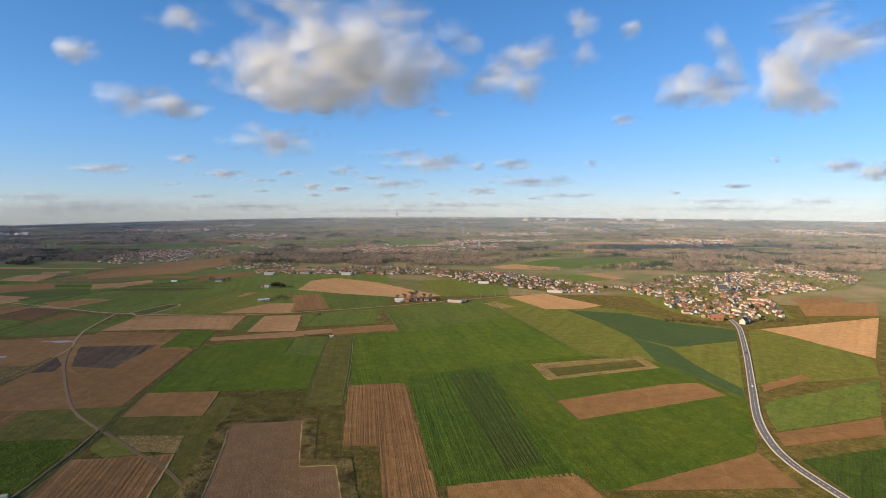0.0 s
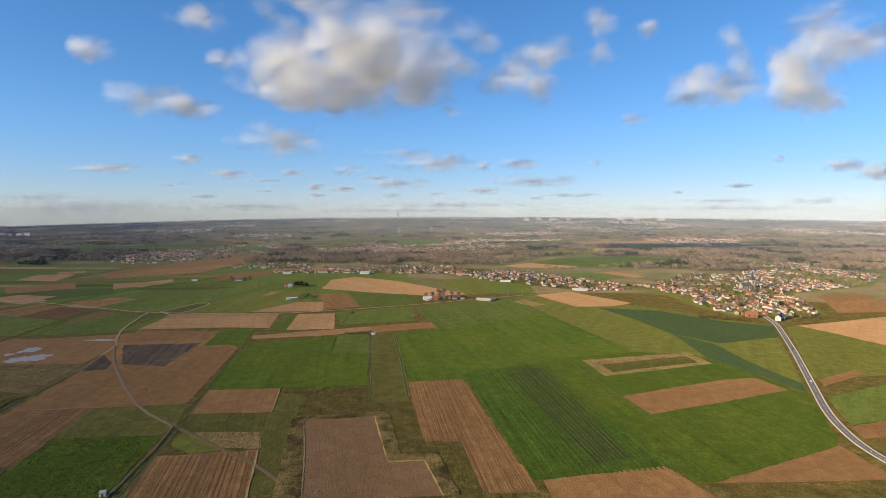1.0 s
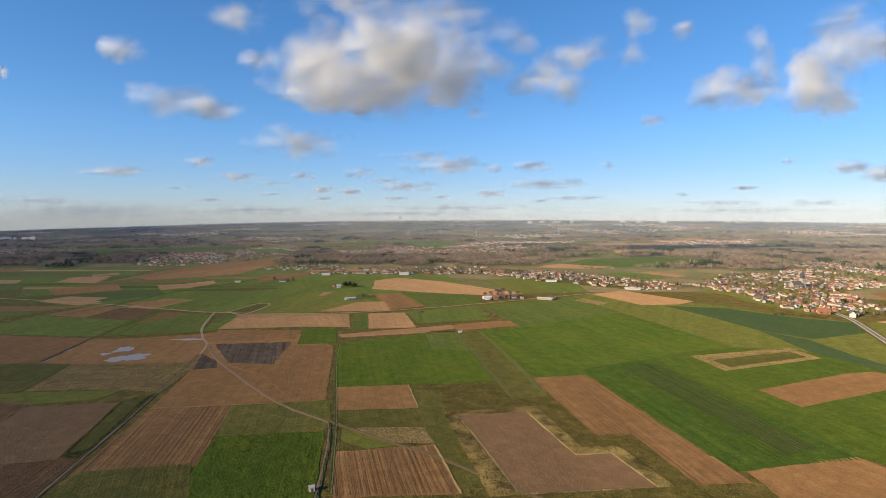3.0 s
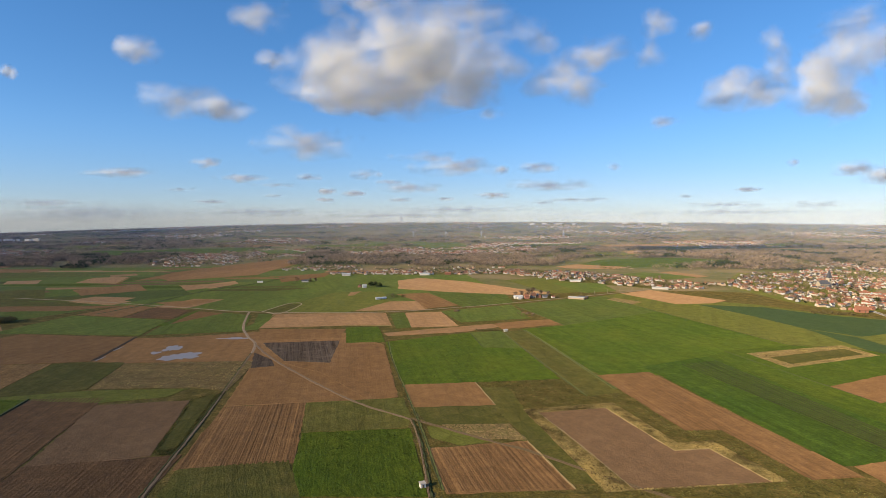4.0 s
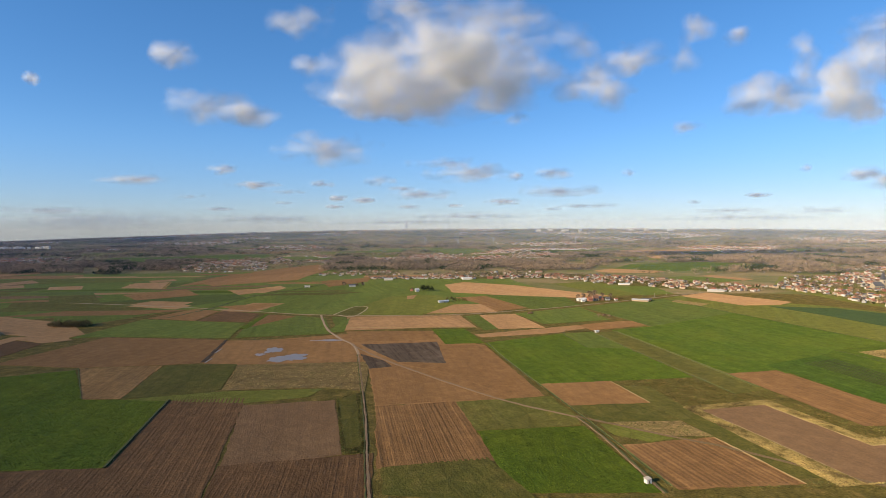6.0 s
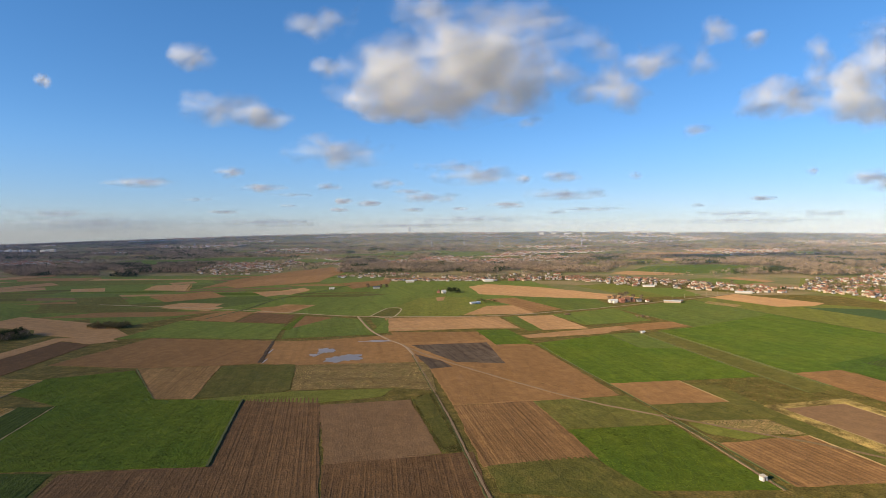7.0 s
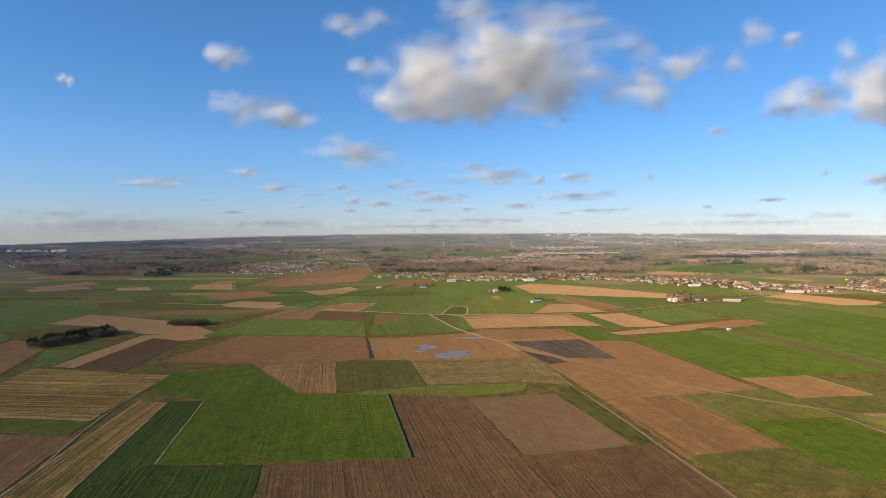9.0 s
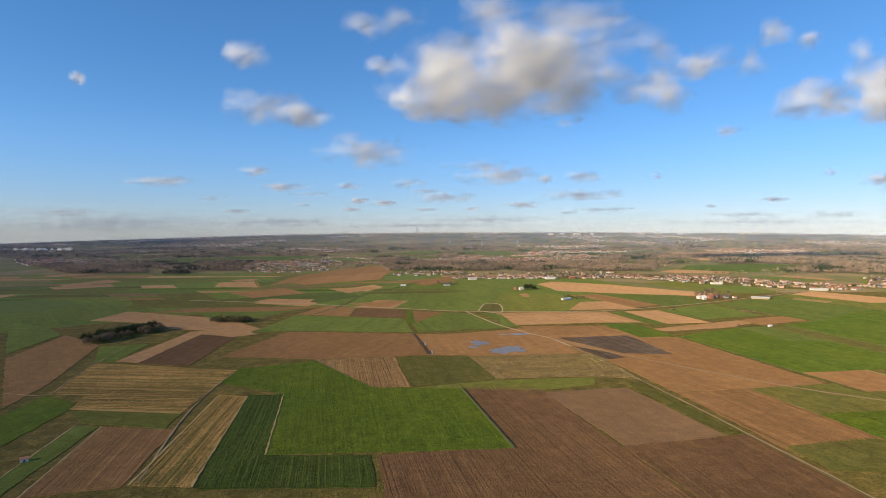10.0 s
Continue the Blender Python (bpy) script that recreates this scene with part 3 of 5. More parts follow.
field("straw", [(-565.2, 338.3), (-475.3, 315.1), (-475.5, 244.4), (-527.2, 253), (-532.9, 273.4), (-551.8, 275.3)], turn=1.45, ridges=2.0)
field("straw", [(-468.3, 269.5), (-454.2, 266.5), (-442.8, 175.8), (-462.6, 178.2)], ridges=1.8)
field("greendark", [(-454.5, 269.3), (-437, 266.9), (-428.2, 198.6), (-441.9, 175.6)], ridges=2.2)
field("brownf", [(-500.3, 229.9), (-469.1, 224.7), (-464.5, 177.1), (-491, 171.8)], ridges=2.0)
field("green2", [(-511.8, 231.8), (-501.4, 230), (-497.3, 174.6), (-496.5, 166.9), (-506.1, 185.5)])
field("green", [(-549.7, 243.6), (-551.8, 273.9), (-531.2, 262.3), (-526.2, 251.6), (-525.9, 209.3)])
field("olive", [(-525.7, 250.9), (-474.9, 243.1), (-473.7, 225.6), (-512.4, 235.3)])
field("browndark", [(-539.5, 335.6), (-537.1, 423.8), (-507.8, 410.7), (-506.9, 327.3)])
field("tan", [(-555.8, 341), (-550.5, 436.5), (-516, 444.2), (-494.7, 423.2), (-509.3, 412.9), (-538, 425.9), (-540.2, 336.9)])
field("tan", [(-663.6, 497.3), (-658.4, 550.2), (-543.2, 496.5), (-499.1, 445), (-506.1, 427.1), (-579.2, 454), (-593.9, 475.4)])
field("brown", [(-628.5, 352.4), (-641.1, 429.4), (-593.5, 389), (-563.8, 295.2), (-557.5, 255.3)])
field("green2", [(-637.9, 365.3), (-645, 430.1), (-676.6, 462.5), (-731.7, 496.2)])
field("green2", [(-591.4, 385.5), (-560.1, 391.5), (-555.8, 341), (-568.5, 341.3)])
field("tan", [(-495.4, 745.1), (-447.9, 764.3), (-421.5, 744.6), (-461.9, 690.6)])
field("tan", [(-678.5, 838.7), (-648.4, 860.4), (-606.9, 793.5), (-653.7, 792.9)])
field("tan", [(-555.9, 614.8), (-545.3, 641.4), (-492.2, 630), (-493.3, 590.3)])
field("brown", [(-564.4, 831.9), (-549.2, 928.3), (-432.2, 1044), (-432.1, 882), (-537.3, 802.5)])
field("tan", [(-294.4, 492.7), (-202.5, 504.9), (-186.3, 457.2), (-293, 445.8)])
field("tan", [(-173.5, 507.9), (-141.7, 515.2), (-132.7, 455.5), (-165.2, 442.3)])
field("brown", [(-448.9, 589.5), (-402, 612.5), (-387.9, 600.4), (-405.1, 555.6)])
field("tan", [(-911.5, 836.2), (-882.8, 922.6), (-841.1, 878.2), (-886, 809.7)])
field("olive", [(261.2, 447.8), (282.9, 450.8), (294.3, 355.9), (267.6, 319.1), (197.9, 305.8), (184.7, 306.7)])
field("tan", [(274.4, 453.6), (311.5, 465.8), (418.8, 504.5), (298.9, 361.3), (283.8, 424.9)])
field("green2", [(168.2, 273.5), (264.1, 314.8), (217.4, 256.7), (153, 237)])
field("brown", [(151.1, 235.1), (216.2, 255.3), (200.6, 234.3), (147.3, 222.4)])
field("greendark", [(145.5, 209.7), (191.1, 220.8), (156.1, 174.2), (144.3, 181)])
field("brown", [(186.7, 304.9), (222, 323.3), (223.3, 315.7), (180.2, 292)])
field("olivedark", [(-313.8, 526.4), (-300.4, 576.9), (-286.1, 570.4), (-293.3, 516)])
field("tan", [(-247.7, 661.2), (-235.4, 670.6), (-239.8, 633.8), (-246.6, 629.8)])
field("wet", [(-269, 364), (-252, 345), (-246, 330), (-259, 326)], turn=0.25)
field("green2", [(-306.3, 440), (-295.6, 507.3), (-291.3, 439.4)])
field("tan", [(78.2, 631.4), (124.8, 659.9), (172.3, 571.8), (147.6, 552.9), (106.9, 550.5)])
field("brown", [(393.2, 583.2), (487, 589.8), (427.9, 515.4), (354.1, 513.5)])
field("stubble", [(45.9, 584.2), (58.5, 599.6), (77.3, 565.7), (60.8, 551)])
field("wet", [(-272, 392), (-217, 397), (-213, 336), (-243, 341)], turn=0.25)
field("wet", [(-377, 415), (-375, 416), (-364, 348), (-367, 347)])
field("green", [(-382, 536), (-378, 537), (-375, 461), (-383, 461)])
field("olivedark", [(-268, 268), (-261, 279), (-250.5, 214), (-256, 211)])
field("olivedark", [(67.5, 336.3), (131.2, 356.4), (132.7, 341.3), (70.1, 320.6)])

# ---- roads, tracks and ditches ----
road = [(272.2, 498.3), (261.2, 464.5), (247.6, 435), (213.2, 366.7), (176.4, 296.9), (153.9, 253.7), (143.3, 226.2), (139.7, 207.7), (140.1, 191.8), (142.8, 164.7)]
lane = [(-633.8, 634.2), (-506.7, 596.5), (-402.6, 555.3), (-323.7, 525.5), (-205.1, 516.9), (-119.4, 542.1), (-57.9, 568.8), (-6, 595), (32.6, 614.6), (97.8, 648.2), (183.4, 698.8)]
track_a = [(-326, 526), (-321, 504), (-306, 450), (-290, 414), (-276.8, 390), (-270, 362), (-263, 316), (-252, 242), (-246.8, 200), (-243.6, 175), (-241, 150)]
track_b = [(-277.5, 391), (-266, 370), (-247, 340), (-212, 293), (-186, 262), (-159.5, 239.5), (-156.5, 225), (-154, 205), (-151, 172)]
track_c = [(-159.5, 240.5), (-125, 213.8), (-112, 204.5), (-86, 179.8), (-70, 166)]
track_d = [(-460.4, 178.9), (-471.1, 234.7), (-475.3, 277.9), (-474.9, 313.9)]
track_e = [(-574.8, 278.7), (-551.8, 275.3), (-558.1, 303.9), (-565.2, 338.3), (-571.5, 380)]
ditch_a = [(47.3, 353.5), (57.8, 292.5), (65.6, 251.9)]
ditch_b = [(-146.9, 176.3), (-155.8, 235.7), (-158.7, 252.1), (-174.3, 340.6), (-180.9, 391.4)]
ditch_c = [(-118.5, 416.9), (-113.6, 373.5)]
ditch_d = [(-93.3, 422.3), (-85.7, 364.3), (-72.2, 267.2)]
ditch_e = [(-73.7, 427.6), (-61.3, 343.4), (-53.2, 277)]
# line of the shadow beside a tall crop, drawn below as dark strips
crop_shade_line = [(-351.8, 273.6), (-339.1, 198.8)]
ditch_g = [(-435.3, 336.4), (-395.9, 277)]
hedge_a = [(101.6, 368), (144.3, 350.6), (163.5, 280.9)]
ditch_h = [(-60.5, 545.5), (-37.2, 444.8)]
ditch_i = [(47.9, 611.3), (69.1, 506.8), (101.6, 368)]
loop = [(-313.8, 526.4), (-300.4, 576.9), (-286.1, 570.4), (-293.3, 516), (-313.8, 526.4)]


def wheel_track(points, width, bed, ruts, label):
    """A farm track: an uneven bed with two worn wheel ruts along it."""
    ob = tagged(new("track"), label, "track", kind="structure")
    ribbon("bed", points, width, bed, 0.29, "", "", 0.3, 3.0, ob)
    for side in (-0.26, 0.26):
        ribbon("wheel_rut", points, width * 0.2, ruts, 0.305, "", "", 0.08, 3.0, ob, side * width)
    return ob


main_road = tagged(new("road"), "grey asphalt road with pale concrete cycle lanes", "road", kind="structure")
ribbon("carriageway", road, 2.9, ASPHALT, 0.34, "", "", 0.03, 4.0, main_road)
ribbon("cycle_lane", road, 0.6, CONCRETE, 0.37, "", "", 0.05, 4.0, main_road, 1.8)
ribbon("cycle_lane", road, 0.5, CONCRETE, 0.37, "", "", 0.05, 4.0, main_road, -1.75)
dash = bmesh.new()
box(dash, -0.5, 0.5, -0.05, 0.05, 0.0, 0.03)
DASH = mesh_of("lane_marking", dash, PAINT_LINE)
line = smooth_line(road, 2.6)
for p, q in zip(line, line[1:]):
    d = new("lane_marking", DASH)
    d.parent = main_road
    d.matrix_basis = pose(p.x, p.y, 0.33, 0, 0, math.degrees(math.atan2(q.y - p.y, q.x - p.x)))
ribbon("lane", lane, 1.5, PALE, 0.30, "narrow pale farm lane across the fields", "road", 0.1)
wheel_track(track_a[:6], 1.9, DIRT, PALE, "pale dirt farm track between the fields")
wheel_track(track_a[5:], 0.8, MUD, DIRT, "narrow muddy track beside a ditch")
wheel_track(track_b[:6], 1.5, MUD, DIRT, "worn dirt track crossing bare soil")
wheel_track(track_b[5:], 0.7, MUD, DIRT, "narrow muddy track beside the crop")
for edge in (
    [(-100.8, 245.5), (-92, 212), (-83.7, 174.8)], [(-67.8, 250.5), (-56.8, 203.4)], [(-56.8, 203.4), (-42.5, 204.8)], [(-42.5, 204.8), (-35.1, 178)], [(-125.7, 292.8), (-119.2, 256.4)],
    [(-111.6, 214.6), (-102.7, 175.7)], [(-468.3, 269.5), (-462.6, 178.2)], [(-454.2, 266.5), (-442.8, 175.8)], [(-475.5, 244.4), (-527.2, 253)],
    [(-500.3, 229.9), (-491, 171.8)], [(-511.8, 231.8), (-506, 185)], [(-437.8, 268.8), (-426.8, 198.5)], [(-290, 458), (-182.5, 452)],
):
    ribbon("grass_margin", edge, 0.55, DRY, 0.31, "dry straw coloured grass along a field edge", "verge", 0.22, 2.5)
for d, off in ((ditch_d, 0.7), (ditch_e, 0.7), (ditch_e, -0.9), (ditch_b, 0.6), (ditch_i, 0.6), (ditch_h, 0.6)):
    ribbon("grass_strip", [(x + off, y) for x, y in d], 0.5, TUFT, 0.29, "pale grass strip along a field edge", "verge", 0.2, 2.5)
wheel_track(track_c, 1.7, ROUGH_BED, MUD, "muddy wheel track through rough grass")
ribbon("track", track_d, 0.5, DIRT, 0.30, "dry path beside the stubble field", "track", 0.3)
ribbon("track", track_e, 0.5, DIRT, 0.30, "dry path round the stubble field", "track", 0.3)
ribbon("track", loop, 1.3, PALE, 0.31, "pale dirt loop round a grass plot", "track", 0.2, 3.0)
# dark colour on this raised strip stands in for the crop's cast shadow
ribbon("crop_edge", crop_shade_line, 0.9, DITCH, 0.6, "raised dark strip imitating the shadow line of a tall green crop", "bank", 0.15, 1.5)
plain_ditch = [(-470, 520), (-452, 580), (-439, 670), (-397, 761), (-372, 830)]
ribbon("ditch_bank", plain_ditch, 2.2, DITCH, 0.32, "dark grassy ditch across the open plain", "bank", 0.5, 6.0)
for d in (ditch_a, ditch_b, ditch_c, ditch_d, ditch_e, crop_shade_line, ditch_g, ditch_h, ditch_i, hedge_a, [(x - 1.0, y) for x, y in track_a[5:]], [(x + 0.8, y) for x, y in track_b[5:]]):
    ribbon("ditch_bank", d, 0.42, DITCH, 0.36, "dark overgrown ditch bank between fields", "bank", 0.28, 2.0)


# ---- trees ----
def tree_geometry(rand, height, spread, clumps, evergreen=False):
    """Verts and faces of a bare winter crown of many small twig fans, and of its trunk and limbs."""
    verts, faces = [], []
    knots = []
    for _ in range(5 if evergreen else 9):
        a, k = rand.uniform(0, 2 * math.pi), rand.uniform(0.15, 1.0)
        r = spread * ((1.0 - k) * 0.8 if evergreen else 0.62 * math.sqrt(max(0.08, 1 - (1.7 * k - 0.9) ** 2)))
        knots.append(Vector((r * math.cos(a), r * math.sin(a), height * (0.2 + 0.68 * k))))
    for _ in range(clumps):
        c = rand.choice(knots) + Vector((rand.gauss(0, 0.26) * spread, rand.gauss(0, 0.26) * spread, rand.gauss(0, 0.1) * height))
        c.z = max(height * 0.1, min(height, c.z))
        size = spread * rand.uniform(0.13, 0.27)
        for _ in range(2):
            d = Vector((rand.gauss(0, 1), rand.gauss(0, 1), rand.gauss(0.2, 0.55))).normalized() * size
            e = Vector((rand.gauss(0, 1), rand.gauss(0, 1), rand.gauss(0, 0.8))).normalized() * size * 0.6
            i = len(verts)
            verts += [c - e * 0.5 - d * 0.4, c + e * 0.6 - d * 0.2, c + d * 0.8 + e * 0.2, c + d * 0.3 - e * 0.8]
            faces.append((i, i + 1, i + 2, i + 3))
    return verts, faces


def forest(name, spots, label, material, category="wood", clumps=20):
    """Woodland too dense to count: (x, y, height, spread, clumps) for each crown."""
    rand = random.Random(len(spots))
    kinds = [tree_geometry(rand, 1.0, 1.0, clumps) for _ in range(16)]
    verts, faces = [], []
    for x, y, h, s, _ in spots:
        vs, fs = rand.choice(kinds)
        a = rand.uniform(0, 6.28)
        c, sn = math.cos(a) * s, math.sin(a) * s
        z0, n = ground_z(x, y), len(verts)
        verts += [(x + v.x * c - v.y * sn, y + v.x * sn + v.y * c, z0 + v.z * h) for v in vs]
        faces += [tuple(i + n for i in f) for f in fs]
    me = bpy.data.meshes.new(name)
    me.from_pydata(verts, [], faces)
    me.materials.append(material)
    return tagged(new(name, me), label, category, kind="stuff")


TREE_KINDS = []


def tree_model(height, spread, clumps, material, label, evergreen=False, name="bare_tree"):
    ob = thing(name, pose(0, -300, 0), label, "tree", "trees of the plain")
    rand = random.Random(int(height * 10) + clumps)
    bm = bmesh.new()
    cylinder(bm, (0, 0, -0.2), (0, 0, height * 0.55), height * 0.028, height * 0.012)
    for _ in range(7):
        a, k = rand.uniform(0, 6.28), rand.uniform(0.25, 0.5)
        q = (spread * 0.7 * math.cos(a), spread * 0.7 * math.sin(a), height * (k + rand.uniform(0.2, 0.35)))
        cylinder(bm, (0, 0, height * k), q, height * 0.011, height * 0.003, 5)
    part("trunk", bm, BARK, ob)
    vs, fs = tree_geometry(rand, height, spread, clumps, evergreen)
    me = bpy.data.meshes.new("crown")
    me.from_pydata(vs, [], fs)
    me.materials.append(material)
    crown = new("crown", me)
    crown.parent = ob
    return ob


OAK = tree_model(14, 5.0, 260, TWIGS, "tall bare winter tree with a brown twiggy crown")
BUSHY = tree_model(6, 3.2, 170, SHRUB, "low olive brown bush", name="bush")
FIR = tree_model(15, 3.6, 280, EVERGREEN, "dark green conifer with a pointed crown", True, "conifer")
ROUND = tree_model(9, 4.2, 260, EVERGREEN, "dark evergreen broad tree beside houses", name="evergreen_tree")


USED = set()


def put(model, m):
    """The model itself the first time, then copies of it."""
    if model.name in USED:
        return copy_thing(model, m)
    USED.add(model.name)
    model.matrix_basis = m
    return model


def plant(model, x, y, size=1.0):
    ob = put(model, pose(x, y, ground_z(x, y), 0, 0, rnd.uniform(0, 360)))
    ob.scale = (size * rnd.uniform(0.9, 1.1), size * rnd.uniform(0.9, 1.1), size * rnd.uniform(0.9, 1.12))
    return ob


# ---- houses ----
def house_model(w, d, h, pitch, wall, roof, storeys, label, name="house", group="village houses", chimney=True, windows=True):
    """A gabled house: ridge along x; wall, roof with eaves, chimney, door and windows."""
    ob = thing(name, pose(0, -400, 0), label, name.split("_")[-1] if name != "house" else "house", group)
    x, y = w / 2, d / 2
    top = h + y * pitch
    bm = bmesh.new()
    box(bm, -x, x, -y, y, -0.3, h)
    for sx in (-x, x):
        a = [bm.verts.new(p) for p in ((sx, -y, h), (sx, y, h), (sx, 0, top))]
        bm.faces.new(a)
    part("wall", bm, wall, ob)
    bm = bmesh.new()
    o, th = 0.45, 0.22
    for sgn in (-1, 1):
        ey, ez = sgn * (y + o), h - o * pitch
        pts = [(-x - o, ey, ez), (x + o, ey, ez), (x + o, 0, top), (-x - o, 0, top)]
        lo = [bm.verts.new(p) for p in pts]
        hi = [bm.verts.new((p[0], p[1], p[2] + th)) for p in pts]
        bm.faces.new(hi)
        bm.faces.new(lo[::-1])
        for i in range(4):
            bm.faces.new((lo[i], lo[(i + 1) % 4], hi[(i + 1) % 4], hi[i]))
    bmesh.ops.recalc_face_normals(bm, faces=bm.faces)
    part("roof", bm, roof, ob)
    if chimney:
        bm = bmesh.new()
        cx = x * 0.55
        box(bm, cx - 0.35, cx + 0.35, -0.35, 0.35, top - 0.8, top + 1.1)
        part("chimney", bm, WALLS[1], ob)
    if windows:
        for s in range(storeys):
            z = 0.9 + s * 2.7
            count = max(2, int(w / 3.2))
            for i in range(count):
                wx = -x + (i + 0.5) * w / count
                for sgn in (-1, 1):
                    bm = bmesh.new()
                    yy = sgn * y
                    if s == 0 and i == count // 2:
                        box(bm, wx - 0.5, wx + 0.5, min(yy, yy + sgn * 0.05), max(yy, yy + sgn * 0.05), 0.0, 2.1)
                        part("door", bm, TIMBER, ob)
                    else:
                        box(bm, wx - 0.6, wx + 0.6, min(yy, yy + sgn * 0.05), max(yy, yy + sgn * 0.05), z, z + 1.3)
                        part("window", bm, GLASS, ob)
    return ob


SIZE = 0.38
HOUSES = [
    house_model(10, 8, 5.2, 0.85, WALLS[1], ROOFS[0], 2, "red brick house with a red tiled roof"),
    house_model(11, 8, 5.0, 0.80, WALLS[0], ROOFS[0], 2, "white rendered house with a red tiled roof"),
    house_model(9, 8, 5.4, 0.90, WALLS[0], ROOFS[2], 2, "white rendered house with a dark slate roof"),
    house_model(12, 8.5, 3.4, 0.80, WALLS[2], ROOFS[1], 1, "buff brick bungalow with a brown tiled roof"),
    house_model(14, 8, 5.2, 0.75, WALLS[2], ROOFS[0], 2, "long buff brick house with a red roof"),
    house_model(10, 9, 5.0, 0.85, WALLS[3], ROOFS[2], 2, "grey rendered house with a slate roof"),
    house_model(9, 7, 3.0, 0.55, WALLS[0], ROOFS[3], 1, "low white outbuilding with a pale sheet roof", chimney=False),
    house_model(11, 9, 5.2, 0.85, WALLS[1], ROOFS[1], 2, "red brick house with a brown tiled roof"),
]
PLACED = []
QUARTERS = []


def garden_at(x, y):
    """True in the paddocks and wooded gardens between the streets."""
    return noise.noise(Vector((x * 0.017, y * 0.012, 2.5))) + 0.5 * noise.noise(Vector((x * 0.04, y * 0.03, 8.5))) > 0.27


def settle(count, poly, seed, spacing=13.0, base_turn=20.0, trees=0.0, far=False):
    """Houses, gardens' trees and bushes scattered over a quarter of the village."""
    rand = random.Random(seed)
    QUARTERS.append(poly)
    xs, ys = [p[0] for p in poly], [p[1] for p in poly]
    made, tries = 0, 0
    while made < count and tries < count * 40:
        tries += 1
        x, y = rand.uniform(min(xs), max(xs)), rand.uniform(min(ys), max(ys))
        if not inside(poly, x, y) or garden_at(x, y) or any((x - a) ** 2 + (y - b) ** 2 < spacing ** 2 for a, b in PLACED):
            continue
        PLACED.append((x, y))
        k = rand.choice([0, 1, 7, 2, 5, 3, 4, 5, 6, 1, 2, 6])
        ob = put(HOUSES[k], pose(x, y, ground_z(x, y), 0, 0, base_turn + rand.choice([0, 90, 0, 90, 45]) + rand.uniform(-14, 14)))
        ob.scale = (SIZE * rand.uniform(0.8, 1.15),) * 3
        made += 1
    done, tries = 0, 0
    while done < trees and tries < trees * 30:
        tries += 1
        x, y = rand.uniform(min(xs), max(xs)), rand.uniform(min(ys), max(ys))
        if not inside(poly, x, y) or any((x - a) ** 2 + (y - b) ** 2 < 16 for a, b in PLACED):
            continue
        plant(rand.choice([OAK, BUSHY, BUSHY, BUSHY, ROUND, OAK]), x, y, rand.uniform(0.3, 0.62))
        done += 1


settle(190, [(240, 560), (246, 500), (330, 505), (390, 640), (430, 727), (445, 826), (361, 851), (247, 705)], 1, 6.6, 25, 160)
settle(60, [(380, 640), (532, 700), (655, 823), (633, 972), (454, 859), (430, 727)], 2, 7.0, 15, 70)
settle(62, [(2, 951), (114, 880), (212, 740), (262, 690), (245, 660), (150, 668), (95, 720), (34, 770), (-30, 880)], 3, 6.0, 40, 60)
settle(20, [(-320, 880), (-165, 868), (2, 866), (2, 920), (-165, 910), (-320, 905)], 4, 7.0, 5, 40)


# ---- woods and hamlets of the middle distance ----
CLEARINGS = []


def open_at(x, y):
    """True where the far country is open or built on rather than wooded."""
    return any(inside(p, x, y) for p in CLEARINGS)


WOODS = [
    [(-1095, 1032), (-1317, 1324), (-1152, 1409), (-930, 1065)],
    [(-932, 1065), (-1129, 1406), (-1061, 1495), (-865, 1176), (-805, 1037)],
    [(-849, 1141), (-1282, 1899), (-1311, 2136), (-917, 2076), (-628, 1338), (-754, 1231)],
    [(-432, 1061), (-508, 1767), (-323, 1863), (-64, 1519), (101, 1238), (226, 1310), (85, 1010), (-152, 1010), (-299, 1055)],
    [(-91, 1020), (-92, 1342), (429, 1571), (356, 1272), (146, 1176), (18, 1044)],
    [(321, 1190), (448, 1521), (674, 1386), (1161, 1388), (760, 900), (690, 960), (560, 1000), (523, 1178)],
]
HAMLETS = [
    [(-717, 1067), (-784, 1315), (-744, 1503), (-614, 1335), (-551, 1106), (-619, 1029)],
    [(-613, 1291), (-660, 1694), (-488, 1584), (-454, 1270)],
    [(-1300, 1301), (-1544, 1622), (-1283, 1643), (-1115, 1359)],
    [(-418, 960), (-381, 1060), (-273, 1020), (-278, 930), (-380, 945)],
    [(-274, 960), (-147, 990), (-7, 984), (-20, 930), (-171, 900)],
    [(-349, 1342), (-431, 1607), (-184, 1517), (-163, 1342)],
    [(-278, 1383), (-250, 1724), (-36, 1688), (56, 1982), (163, 1483), (-107, 1265)],
    [(26, 1517), (99, 2092), (436, 2025), (305, 1625)],
    [(590, 1599), (774, 2082), (1144, 2000), (829, 1601)],
    [(431, 926), (520, 1000), (690, 1040), (640, 960)],
]


def hamlet_at(x, y):
    if y < 2050:
        return any(inside(p, x, y) for p in HAMLETS)
    return noise.noise(Vector((x * 0.0019 + 3.1, y * 0.0030, 7.0))) > 0.24


def wooded_at(x, y):
    return noise.noise(Vector((x * 0.0030, y * 0.0042, 1.0))) + 0.4 * noise.noise(Vector((x * 0.011, y * 0.013, 4.0)))


def far_field(crop, x, y, w, d, skew=0.0):
    pts = [(x - w / 2, y), (x + w / 2, y + skew * 0.3), (x + w / 2 + skew, y + d), (x - w / 2 + skew, y + d * 0.9)]
    CLEARINGS.append(pts)
    return field(crop, pts)


